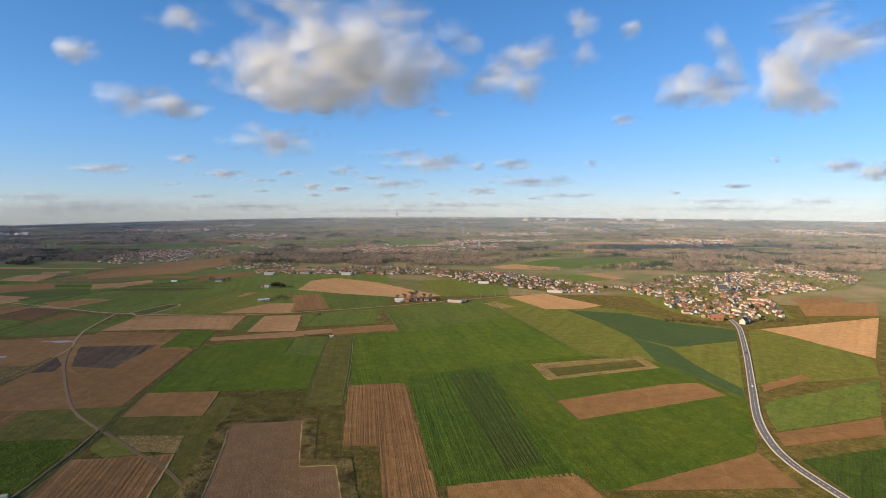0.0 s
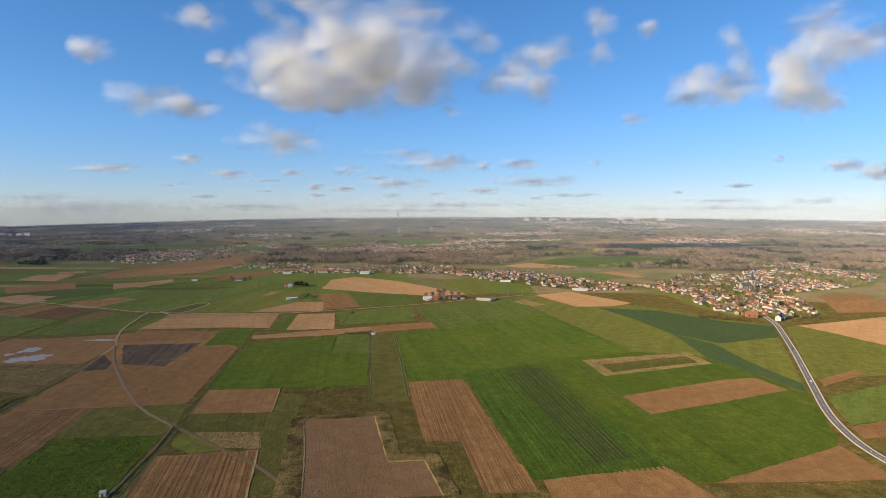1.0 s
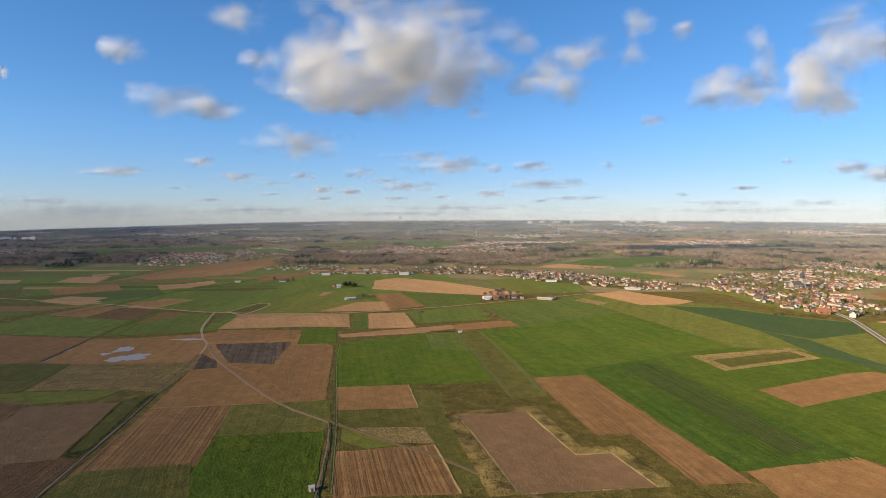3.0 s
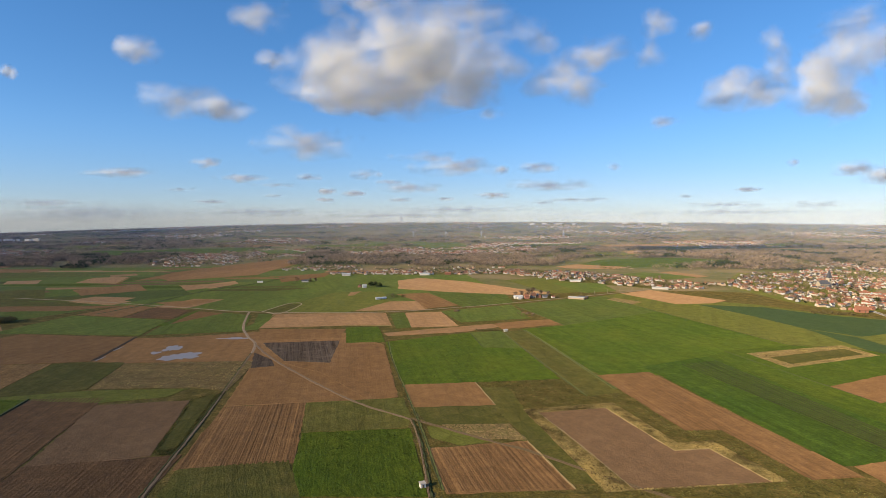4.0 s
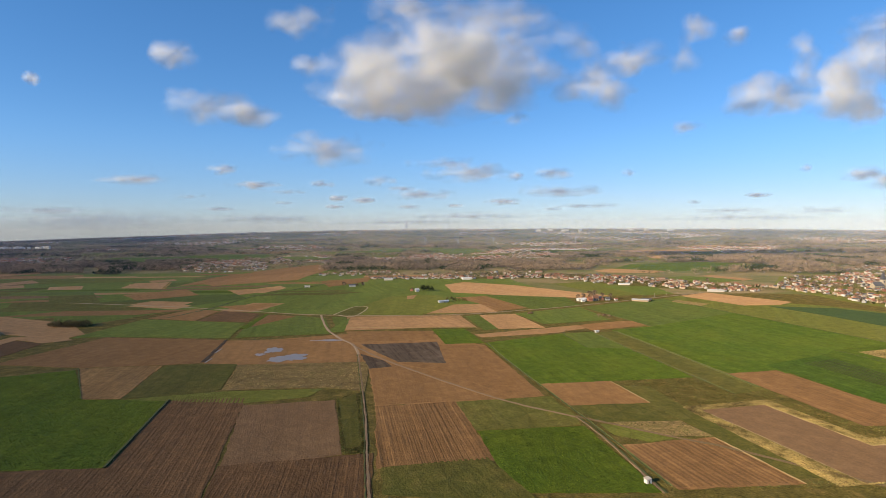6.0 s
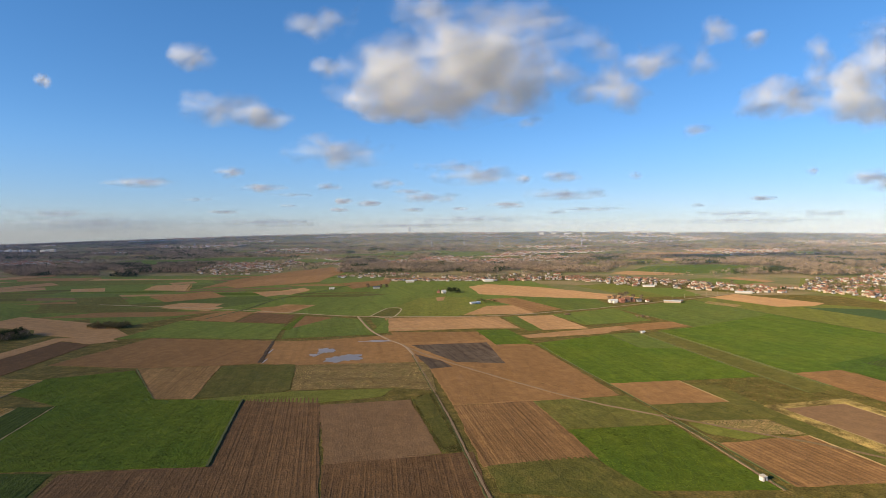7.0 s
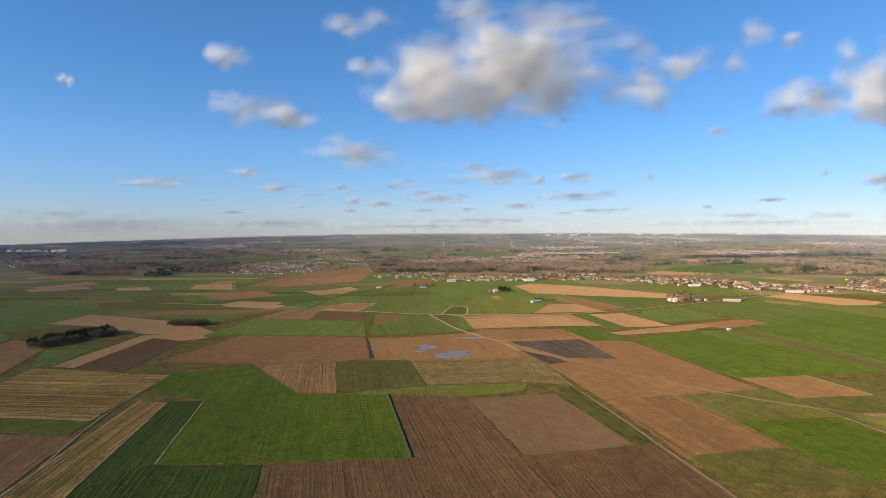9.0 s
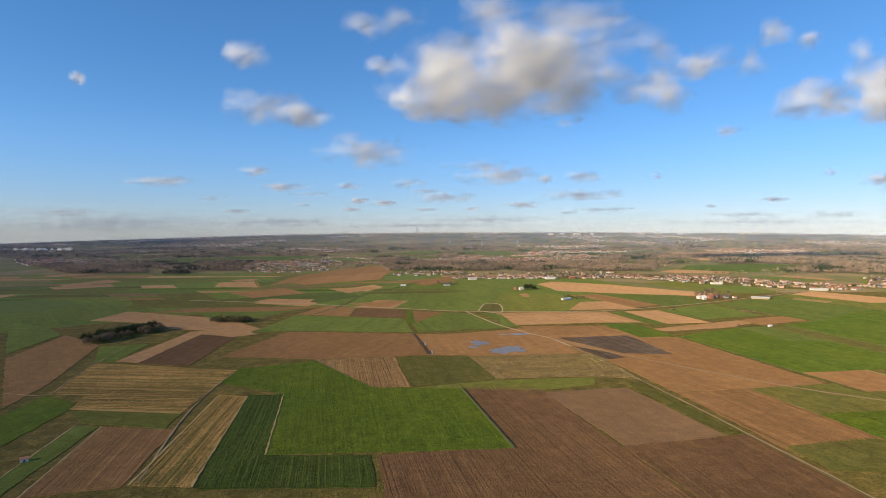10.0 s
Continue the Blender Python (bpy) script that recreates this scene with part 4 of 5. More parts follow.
CLEARINGS.append([(139.9, 1032.3), (224.8, 1161.1), (411.3, 1205.1), (512.3, 1084.9), (389.7, 989.8), (228.5, 968.5)])
field("green", CLEARINGS[-1])
CLEARINGS.append([(87.5, 995.8), (141.3, 1043.2), (219.9, 975.8), (181.1, 934.9), (104.6, 959.2)])
field("tan", CLEARINGS[-1])
CLEARINGS.append([(146.3, 846.9), (207.5, 879), (265.4, 802.5), (189.5, 767.8)])
field("green2", CLEARINGS[-1])
CLEARINGS.append([(235, 877.9), (256.9, 889.7), (281.4, 812.2), (254.4, 794.4)])
field("tan", CLEARINGS[-1])
CLEARINGS.append([(730.4, 1494.5), (841, 1496.5), (780.6, 1364.7), (692.4, 1359.2)])
field("tan", CLEARINGS[-1])
CLEARINGS.append([(-250.4, 2005.7), (-37.9, 2036.7), (-13.7, 1733.1), (-152.9, 1646)])
field("green2", CLEARINGS[-1])
CLEARINGS.append([(-677.4, 1597.8), (-559.4, 1603.2), (-467.1, 1425.3), (-563.5, 1398.8)])
field("green2", CLEARINGS[-1])
CLEARINGS.append([(411.4, 624), (476.8, 633.6), (459.9, 596.3), (391.5, 576.4)])
field("brown", CLEARINGS[-1])
rand = random.Random(31)
for _ in range(64):
    yy = rand.uniform(1200, 3700)
    far_field(rand.choice(["green2", "tan", "green", "olive", "green2", "brown"]), rand.uniform(-0.8, 0.8) * yy, yy, rand.uniform(90, 330), rand.uniform(70, 230), rand.uniform(-60, 60))

near, middle, far, green_wood, roofs = [], [], [], [], []
belt = random.Random(11)
for y0, y1, gap, bag in ((890, 1600, 7.5, near), (1600, 2500, 15.0, middle), (2500, 4260, 30.0, far)):
    y = float(y0)
    while y < y1:
        x = -0.93 * y - 60
        while x < 0.93 * y + 60:
            px, py = x + belt.uniform(-0.5, 0.5) * gap, y + belt.uniform(-0.5, 0.5) * gap
            x += gap
            if open_at(px, py) or any(inside(q, px, py) for q in QUARTERS):
                continue
            k = wooded_at(px, py)
            wood = any(inside(q, px, py) for q in WOODS)
            if py < 1100 and px < 150 and not wood and not hamlet_at(px, py):
                continue
            if hamlet_at(px, py) and py > 900:
                street = noise.noise(Vector((px * 0.012, py * 0.009, 5.0)))
                if belt.random() < (0.46 if street > 0.05 else 0.08) * (gap / 7.5) ** 1.1:
                    roofs.append((px, py))
                elif belt.random() < 0.62:
                    (green_wood if belt.random() < 0.25 else bag).append((px, py, belt.uniform(2.2, 6.0), min(gap, 12.0) * 0.40, 0))
                continue
            glade = noise.noise(Vector((px * 0.014, py * 0.010, 3.0))) < -0.26
            if wood and not glade or not wood and not glade and (k > (0.04 if py < 2050 else -0.04) or belt.random() < 0.10):
                h = belt.uniform(6.0, 10.0) * (1.0 + min(0.35, max(0.0, k))) * (0.7 if py > 3000 else 1.0)
                (green_wood if noise.noise(Vector((px * 0.016, py * 0.010, 9.0))) > 0.30 or belt.random() < 0.04 else bag).append((px, py, h, max(gap * 0.62, 5.2) * belt.uniform(0.75, 1.3), 0))
        y += gap
forest("woodland", near, "dense bare brown winter woodland behind the villages", TWIGS, clumps=34)
forest("far_woodland", middle, "bare brown woods scattered between hamlets", TWIGS)
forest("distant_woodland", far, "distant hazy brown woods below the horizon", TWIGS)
forest("evergreen_woodland", green_wood, "dark evergreen trees among bare woods", EVERGREEN, clumps=26)


def far_houses(spots):
    """Hamlets too far to count: small gabled houses in pale and red."""
    rand = random.Random(5)
    walls = [[], []]
    roof_sets = [[], [], []]
    for x, y in spots:
        a = rand.uniform(-0.5, 0.5) + rand.choice([0, 1.57])
        w, d, h, t = rand.uniform(1.6, 3.6), rand.uniform(1.2, 2.0), rand.uniform(1.3, 2.3), rand.uniform(0.9, 1.6)
        k = 1.1 + max(0, y - 950) / 2400
        w, d, h, t = w * k, d * k, h * k, t * k
        c, s, z = math.cos(a), math.sin(a), ground_z(x, y)
        at = lambda u, v, q: (x + u * c - v * s, y + u * s + v * c, z + q)
        p = [at(u, v, q) for q in (0, h) for u, v in ((-w, -d), (w, -d), (w, d), (-w, d))] + [at(-w, 0, h + t), at(w, 0, h + t)]
        walls[0 if rand.random() < 0.6 else 1].append((p, [(0, 1, 5, 4), (1, 2, 6, 5), (2, 3, 7, 6), (3, 0, 4, 7), (4, 7, 8), (5, 9, 6)]))
        roof_sets[rand.choice((0, 1, 2, 2, 2))].append((p, [(4, 5, 9, 8), (6, 7, 8, 9)]))
    for name, sets, mats, label in (("far_house_walls", walls, (WALLS[0], WALLS[2]), "pale house walls of distant hamlets"), ("far_house_roofs", roof_sets, (ROOFS[1], ROOFS[2], ROOFS[0]), "dark and red roofs of distant hamlets")):
        for bag, mat in zip(sets, mats):
            verts, faces = [], []
            for p, fs in bag:
                n = len(verts)
                verts += p
                faces += [tuple(i + n for i in f) for f in fs]
            me = bpy.data.meshes.new(name)
            me.from_pydata(verts, [], faces)
            me.materials.append(mat)
            tagged(new(name, me), label, "houses", kind="stuff")


infill = random.Random(77)
scrub = []
for quarter, count in zip(QUARTERS, (150, 150, 150, 90)):
    qx, qy = [p[0] for p in quarter], [p[1] for p in quarter]
    for kind_of, total, room in (("roof", count, 4.0), ("scrub", count * 9, 2.2)):
        done = 0
        for _ in range(total * 12):
            if done == total:
                break
            x, y = infill.uniform(min(qx), max(qx)), infill.uniform(min(qy), max(qy))
            if inside(quarter, x, y) and not (kind_of == "roof" and garden_at(x, y)) and not any(abs(x - a) < room and abs(y - c) < room for a, c in PLACED):
                done += 1
                if kind_of == "roof":
                    PLACED.append((x, y))
                    roofs.append((x, y))
                else:
                    scrub.append((x, y, infill.uniform(1.0, 3.6), infill.uniform(1.0, 2.3), 0))
forest("garden_trees", [(x, y, h * 1.5, w * 1.25, 0) for x, y, h, w, _ in scrub[::3]], "bare garden trees between the village houses", TWIGS, "trees")
forest("garden_scrub", [q for i, q in enumerate(scrub) if i % 3], "garden hedges and shrubs between the village houses", SHRUB, "shrubs")
far_houses(roofs)


# ---- clouds ----
def cloud_material(name, cover, soft):
    """A thin sheet of mist: how much it hides follows a billowing density that falls off towards the cloud's rim."""
    n = Nodes(name, 1.0, 0.0)
    tree = n.tree
    c = n.add("ShaderNodeTexCoord")
    length = n.add("ShaderNodeVectorMath")
    length.operation = "LENGTH"
    n.link(c.outputs["Object"], length.inputs[0])
    rad = length.outputs["Value"]
    geo = n.add("ShaderNodeNewGeometry")
    big = n.noise(geo.outputs["Position"], 0.012, 1.0, 0.5, 0.0)
    fine = n.noise(geo.outputs["Position"], 0.030, 3.0, 0.5)
    body = n.math("ADD", n.math("MULTIPLY", big, 2.3), n.math("MULTIPLY", fine, 0.9))
    dens = n.math("SUBTRACT", n.math("ADD", body, cover), n.math("MULTIPLY", rad, 1.15))
    alpha = n.math("MULTIPLY", n.math("MULTIPLY", dens, soft, True), 0.21, True)
    clear = n.add("ShaderNodeBsdfTransparent")
    dif = n.add("ShaderNodeBsdfDiffuse")
    tra = n.add("ShaderNodeBsdfTranslucent")
    for s in (dif, tra):
        s.inputs[0].default_value = (0.99, 0.99, 0.99, 1)
    both = n.add("ShaderNodeMixShader")
    both.inputs[0].default_value = 0.6
    n.link(dif.outputs[0], both.inputs[1])
    n.link(tra.outputs[0], both.inputs[2])
    mx = n.add("ShaderNodeMixShader")
    n.link(alpha, mx.inputs[0])
    n.link(clear.outputs[0], mx.inputs[1])
    n.link(both.outputs[0], mx.inputs[2])
    n.link(mx.outputs[0], n.out.inputs[0])
    tree.nodes.remove(n.bsdf)
    return n.mat


CLOUD = {"d": cloud_material("dense_cloud", -0.55, 1.0), "m": cloud_material("loose_cloud", -0.72, 0.62), "w": cloud_material("wispy_cloud", -0.88, 0.5)}


def cloud_mesh(seed):
    """Nested lumpy shells, from the core to the rim."""
    bm = bmesh.new()
    for k in range(16):
        r = 0.10 + 0.90 * k / 15
        made = bmesh.ops.create_icosphere(bm, subdivisions=3, radius=1.0)
        for v in made["verts"]:
            p = v.co.normalized()
            f = 1 + 0.34 * noise.noise(p * 1.9 + Vector((seed * 9.1, 0, 0))) + 0.14 * noise.noise(p * 4.3 + Vector((0, seed * 5.3, 0)))
            v.co = p * r * f
            if v.co.z < 0:
                v.co.z *= 0.75
    return bm


CLOUD_MESHES = {}
for kind in "dmw":
    for s in range(4):
        CLOUD_MESHES[kind, s] = mesh_of("cloud", cloud_mesh(s + 1), CLOUD[kind], True)


def cloud(x, y, z, w, h, kind):
    ob = new("cloud", CLOUD_MESHES[kind, rnd.randrange(4)])
    ob.matrix_basis = pose(x, y, z, 0, 0, rnd.uniform(-20, 20)) @ Matrix.Diagonal((w * 0.74, max(w, h) * 0.55, h * 0.82, 1))
    label = {"d": "large grey white cumulus cloud with bright top", "m": "small loose white cloud in blue sky", "w": "thin wispy white cloud shred"}[kind]
    return tagged(ob, label, "cloud", "clouds", "structure")


cloud(-318, 1002, 375, 149, 96, "d")
cloud(-215, 923, 380, 128, 69, "d")
cloud(-143, 953, 378, 132, 81, "d")
cloud(-215, 1118, 364, 309, 95, "d")
cloud(-94, 1072, 368, 171, 97, "d")
cloud(-324, 1215, 357, 168, 52, "d")
cloud(-4, 1019, 375, 119, 65, "m")
cloud(75, 1088, 371, 127, 58, "m")
cloud(170, 1150, 368, 86, 67, "m")
cloud(-381, 823, 394, 96, 48, "m")
cloud(-279, 803, 391, 120, 43, "w")
cloud(-179, 772, 392, 164, 49, "w")
cloud(-676, 1013, 404, 71, 45, "m")
cloud(-726, 1271, 367, 149, 68, "m")
cloud(-650, 1320, 357, 112, 49, "m")
cloud(-526, 1671, 320, 267, 82, "m")
cloud(-435, 1005, 379, 48, 34, "w")
cloud(172, 987, 387, 95, 47, "m")
cloud(256, 992, 394, 63, 47, "m")
cloud(138, 964, 387, 62, 51, "w")
cloud(610, 1274, 388, 163, 81, "d")
cloud(625, 1188, 417, 82, 57, "m")
cloud(908, 1401, 434, 149, 149, "d")
cloud(874, 1305, 494, 153, 125, "m")
cloud(1101, 1569, 435, 100, 67, "m")
cloud(746, 1006, 417, 161, 64, "m")
cloud(705, 1055, 473, 157, 56, "w")
cloud(479, 1446, 349, 92, 34, "w")
cloud(-43, 2062, 288, 285, 61, "m")
cloud(-165, 1857, 304, 217, 36, "w")
cloud(259, 2041, 289, 135, 43, "m")
cloud(-403, 2186, 277, 116, 42, "m")
cloud(412, 2514, 249, 348, 43, "m")
cloud(-234, 2613, 243, 278, 42, "m")
cloud(-531, 2794, 227, 178, 27, "m")
cloud(-669, 2695, 234, 126, 26, "m")
cloud(-941, 1966, 298, 109, 38, "w")
cloud(-1378, 2182, 284, 209, 32, "m")
cloud(-944, 2297, 267, 171, 29, "m")
cloud(-661, 2280, 269, 97, 29, "m")
cloud(571, 2057, 288, 70, 31, "w")
cloud(1274, 2044, 306, 57, 30, "w")
cloud(1698, 2277, 302, 218, 53, "m")
cloud(2081, 2550, 294, 271, 76, "m")
cloud(1421, 2607, 233, 139, 22, "m")
cloud(199, 2881, 220, 184, 31, "m")
cloud(-13, 1333, 348, 88, 37, "w")
cloud(-310, 3088, 204, 164, 23, "w")
cloud(-1329, 2597, 238, 166, 25, "w")
cloud(1641, 3191, 173, 509, 31, "w")
cloud(2165, 3114, 169, 364, 40, "w")
cloud(710, 1209, 446, 77, 77, "w")
cloud(-1252, 1456, 485, 40, 34, "w")
cloud(328, 934, 418, 60, 40, "w")
# steam plume on the horizon, built from the loose cloud mesh
cloud(-370, 4266, 100, 32, 73, "m")
cloud(-2267, 3375, 141, 1185, 108, "w")
cloud(-2323, 3035, 192, 646, 45, "w")
cloud(-1285, 3421, 143, 801, 58, "w")
cloud(56, 3460, 154, 1104, 44, "w")
cloud(-311, 3463, 118, 1105, 37, "w")
cloud(697, 3059, 202, 390, 26, "w")
cloud(1785, 3330, 130, 1169, 43, "w")
cloud(-852, 2485, 251, 159, 21, "w")
cloud(-80, 3038, 208, 129, 23, "m")
cloud(529, 3220, 190, 137, 21, "m")
cloud(-727, 3057, 204, 98, 20, "m")
cloud(-1400, 3044, 197, 162, 19, "m")
cloud(-949, 2852, 219, 91, 18, "m")
cloud(1258, 2863, 210, 122, 21, "w")
cloud(-319, 2423, 258, 129, 21, "w")
cloud(145, 2102, 284, 58, 31, "m")
cloud(219, 881, 408, 56, 38, "w")
cloud(328, 929, 419, 49, 30, "w")
cloud(-76, 877, 385, 149, 56, "w")
cloud(35, 892, 388, 85, 47, "w")
cloud(548, 1073, 439, 57, 68, "w")
cloud(-68, 792, 393, 118, 34, "w")
cloud(-470, 1000, 449, 84, 41, "w")
cloud(-245, 900, 441, 106, 27, "w")
cloud(-87, 900, 428, 125, 37, "w")
cloud(-157, 1050, 445, 147, 50, "w")
cloud(-16, 1150, 320, 65, 20, "w")
cloud(104, 1050, 381, 81, 51, "w")
cloud(340, 950, 427, 59, 32, "w")
cloud(909, 1300, 581, 145, 62, "w")
cloud(1019, 1300, 541, 82, 62, "w")


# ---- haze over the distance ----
def haze_sheet_material():
    """Translucent blue film that imitates aerial haze and thins out upwards."""
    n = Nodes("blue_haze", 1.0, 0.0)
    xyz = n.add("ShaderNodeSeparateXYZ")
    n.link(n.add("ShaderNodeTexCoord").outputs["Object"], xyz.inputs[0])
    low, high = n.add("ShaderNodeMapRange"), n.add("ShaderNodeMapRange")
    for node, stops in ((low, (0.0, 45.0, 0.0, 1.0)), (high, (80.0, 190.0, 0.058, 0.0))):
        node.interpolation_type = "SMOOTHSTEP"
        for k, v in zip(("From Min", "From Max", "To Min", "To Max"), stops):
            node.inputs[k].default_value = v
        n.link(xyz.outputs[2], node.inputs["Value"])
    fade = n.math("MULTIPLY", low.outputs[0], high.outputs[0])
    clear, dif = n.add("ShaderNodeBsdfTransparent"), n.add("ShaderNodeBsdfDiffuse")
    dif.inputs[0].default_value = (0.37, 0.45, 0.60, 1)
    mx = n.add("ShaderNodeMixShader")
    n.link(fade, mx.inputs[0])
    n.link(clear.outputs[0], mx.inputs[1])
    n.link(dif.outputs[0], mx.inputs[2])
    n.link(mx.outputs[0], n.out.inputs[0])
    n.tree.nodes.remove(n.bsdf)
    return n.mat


HAZE_SHEET = haze_sheet_material()
# nine added see-through arcs, their blue colour standing in for the air's haze
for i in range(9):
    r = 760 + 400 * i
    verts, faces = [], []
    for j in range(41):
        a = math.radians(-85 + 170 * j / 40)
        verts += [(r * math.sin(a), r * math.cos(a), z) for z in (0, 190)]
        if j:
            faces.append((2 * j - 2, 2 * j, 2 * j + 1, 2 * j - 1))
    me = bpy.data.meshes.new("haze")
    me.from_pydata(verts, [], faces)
    me.materials.append(HAZE_SHEET)
    ob = tagged(new("haze", me), "translucent blue sheet imitating haze over the distant country", "haze", "haze over the distance", "structure")
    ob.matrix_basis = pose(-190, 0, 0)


# ---- single buildings and small things ----
def building(x, y, turn, w, d, h, pitch, wall, roof, label, name="barn", chimney=False, windows=False, storeys=1):
    ob = house_model(w, d, h, pitch, wall, roof, storeys, label, name, "", chimney, windows)
    ob.matrix_basis = pose(x, y, ground_z(x, y), 0, 0, turn)
    return ob


# farm beside the lane
building(-50, 600, 12, 9.5, 5.5, 2.6, 0.35, WALLS[0], ROOFS[3], "long white farm shed with grey sheet roof", "farm_shed")
building(-50, 594, 12, 4.0, 3.0, 2.0, 0.5, WALLS[0], ROOFS[3], "small white outbuilding beside the farm lane", "outbuilding")
building(-41, 598, 8, 5.0, 5.0, 3.0, 0.7, WALLS[1], ROOFS[0], "red brick farm barn with tiled roof", "barn")
building(-33, 603, 5, 6.0, 5.0, 3.2, 1.0, WALLS[2], ROOFS[1], "farmhouse with steep brown tiled roof", "farmhouse", True, True, 1)
building(-26, 606, 95, 7.0, 4.2, 2.6, 0.8, WALLS[1], ROOFS[2], "brick farm wing with slate roof", "barn")
building(-19, 604, 10, 5.0, 3.5, 2.2, 0.6, WALLS[3], ROOFS[2], "grey farm shed with dark roof", "farm_shed")
building(-10, 602, 12, 3.5, 2.6, 1.8, 0.5, WALLS[0], ROOFS[0], "small white outbuilding with red roof", "outbuilding")
for dx, dy, s in ((-52, 606, 0.5), (-45, 609, 0.55), (-37, 612, 0.7), (-31, 611, 0.75), (-28, 599, 0.4), (-22, 612, 0.55), (-14, 608, 0.5), (-8, 607, 0.4), (-57, 600, 0.35), (-3, 605, 0.35)):
    plant(OAK if s > 0.45 else BUSHY, dx, dy, s)
building(14, 592, -28, 17, 5.0, 1.9, 0.3, WALLS[2], ROOFS[3], "long low cattle barn with pale roof", "cattle_barn")
building(23, 597, -28, 10, 4.5, 1.8, 0.35, TIMBER, ROOFS[2], "dark timber cattle barn with slate roof", "cattle_barn")
# halls at the village edges
building(58, 756, -8, 15, 5, 2.0, 0.3, WALLS[0], ROOFS[3], "long white hall with pale curved roof", "hall")
building(142, 668, -22, 19, 4, 2.2, 0.3, WALLS[0], ROOFS[3], "long white hall with pale sheet roof", "hall")
building(-284, 862, 6, 13, 7, 2.6, 0.3, WALLS[0], ROOFS[3], "large white warehouse with pale roof", "warehouse")
building(-158, 862, 4, 15, 8, 2.6, 0.3, WALLS[0], ROOFS[3], "large white warehouse beside the village", "warehouse")
building(-120, 868, 4, 9, 5, 2.4, 0.5, WALLS[1], ROOFS[0], "red roofed village barn", "barn")
building(268, 663, -10, 9, 2.5, 1.6, 0.2, WALLS[0], ROOFS[3], "low white shed in a meadow", "shed")
# houses by the road
building(273, 478, 55, 8.5, 4.6, 3.4, 0.95, WALLS[0], ROOFS[2], "white house with steep dark slate roof", "house", True, True, 1)
building(279, 483, -30, 6.0, 4.0, 3.0, 0.95, WALLS[0], ROOFS[2], "white gabled house wing with slate roof", "house", True, True, 1)
building(258, 494, -20, 9.5, 6.0, 2.8, 0.9, WALLS[1], ROOFS[0], "broad red brick house with red roof", "house", True, True, 1)
building(-236, 706, 20, 5.0, 4.0, 2.4, 1.0, WALLS[0], ROOFS[3], "white cottage beside dark evergreens", "cottage", True)
building(-243, 712, 80, 5.0, 3.6, 2.2, 0.8, WALLS[1], ROOFS[0], "small brick cottage with red roof", "cottage", True)
for dx, dy, s in ((-229, 710, 0.85), (-224, 712, 0.95), (-219, 710, 0.8), (-226, 717, 0.9), (-216, 715, 0.6)):
    plant(ROUND, dx, dy, s)
building(-208, 601, 25, 5.5, 3.6, 1.8, 0.4, WALLS[0], METAL, "white garden shed with metal roof", "shed")
building(-202, 604, 25, 5.0, 3.2, 1.8, 0.4, METAL, METAL, "grey metal shed in a garden plot", "shed")
for i in range(34):
    plant(BUSHY, rnd.uniform(-202, -178), rnd.uniform(604, 640), rnd.uniform(0.18, 0.4))
building(-330, 776, 10, 9, 5, 2.2, 0.5, WALLS[3], ROOFS[2], "dark roofed farm shed among trees", "farm_shed")
for i in range(9):
    plant(BUSHY if i % 2 else OAK, -330 + rnd.uniform(-16, 16), 782 + rnd.uniform(-5, 8), rnd.uniform(0.3, 0.55))
building(-393, 772, 5, 7, 3.5, 1.8, 0.3, WALLS[0], ROOFS[3], "low white barn alone in the fields", "barn")
building(-90, 424, 15, 2.6, 1.8, 1.3, 0.4, WALLS[0], ROOFS[3], "small pale field shed", "field_shed")


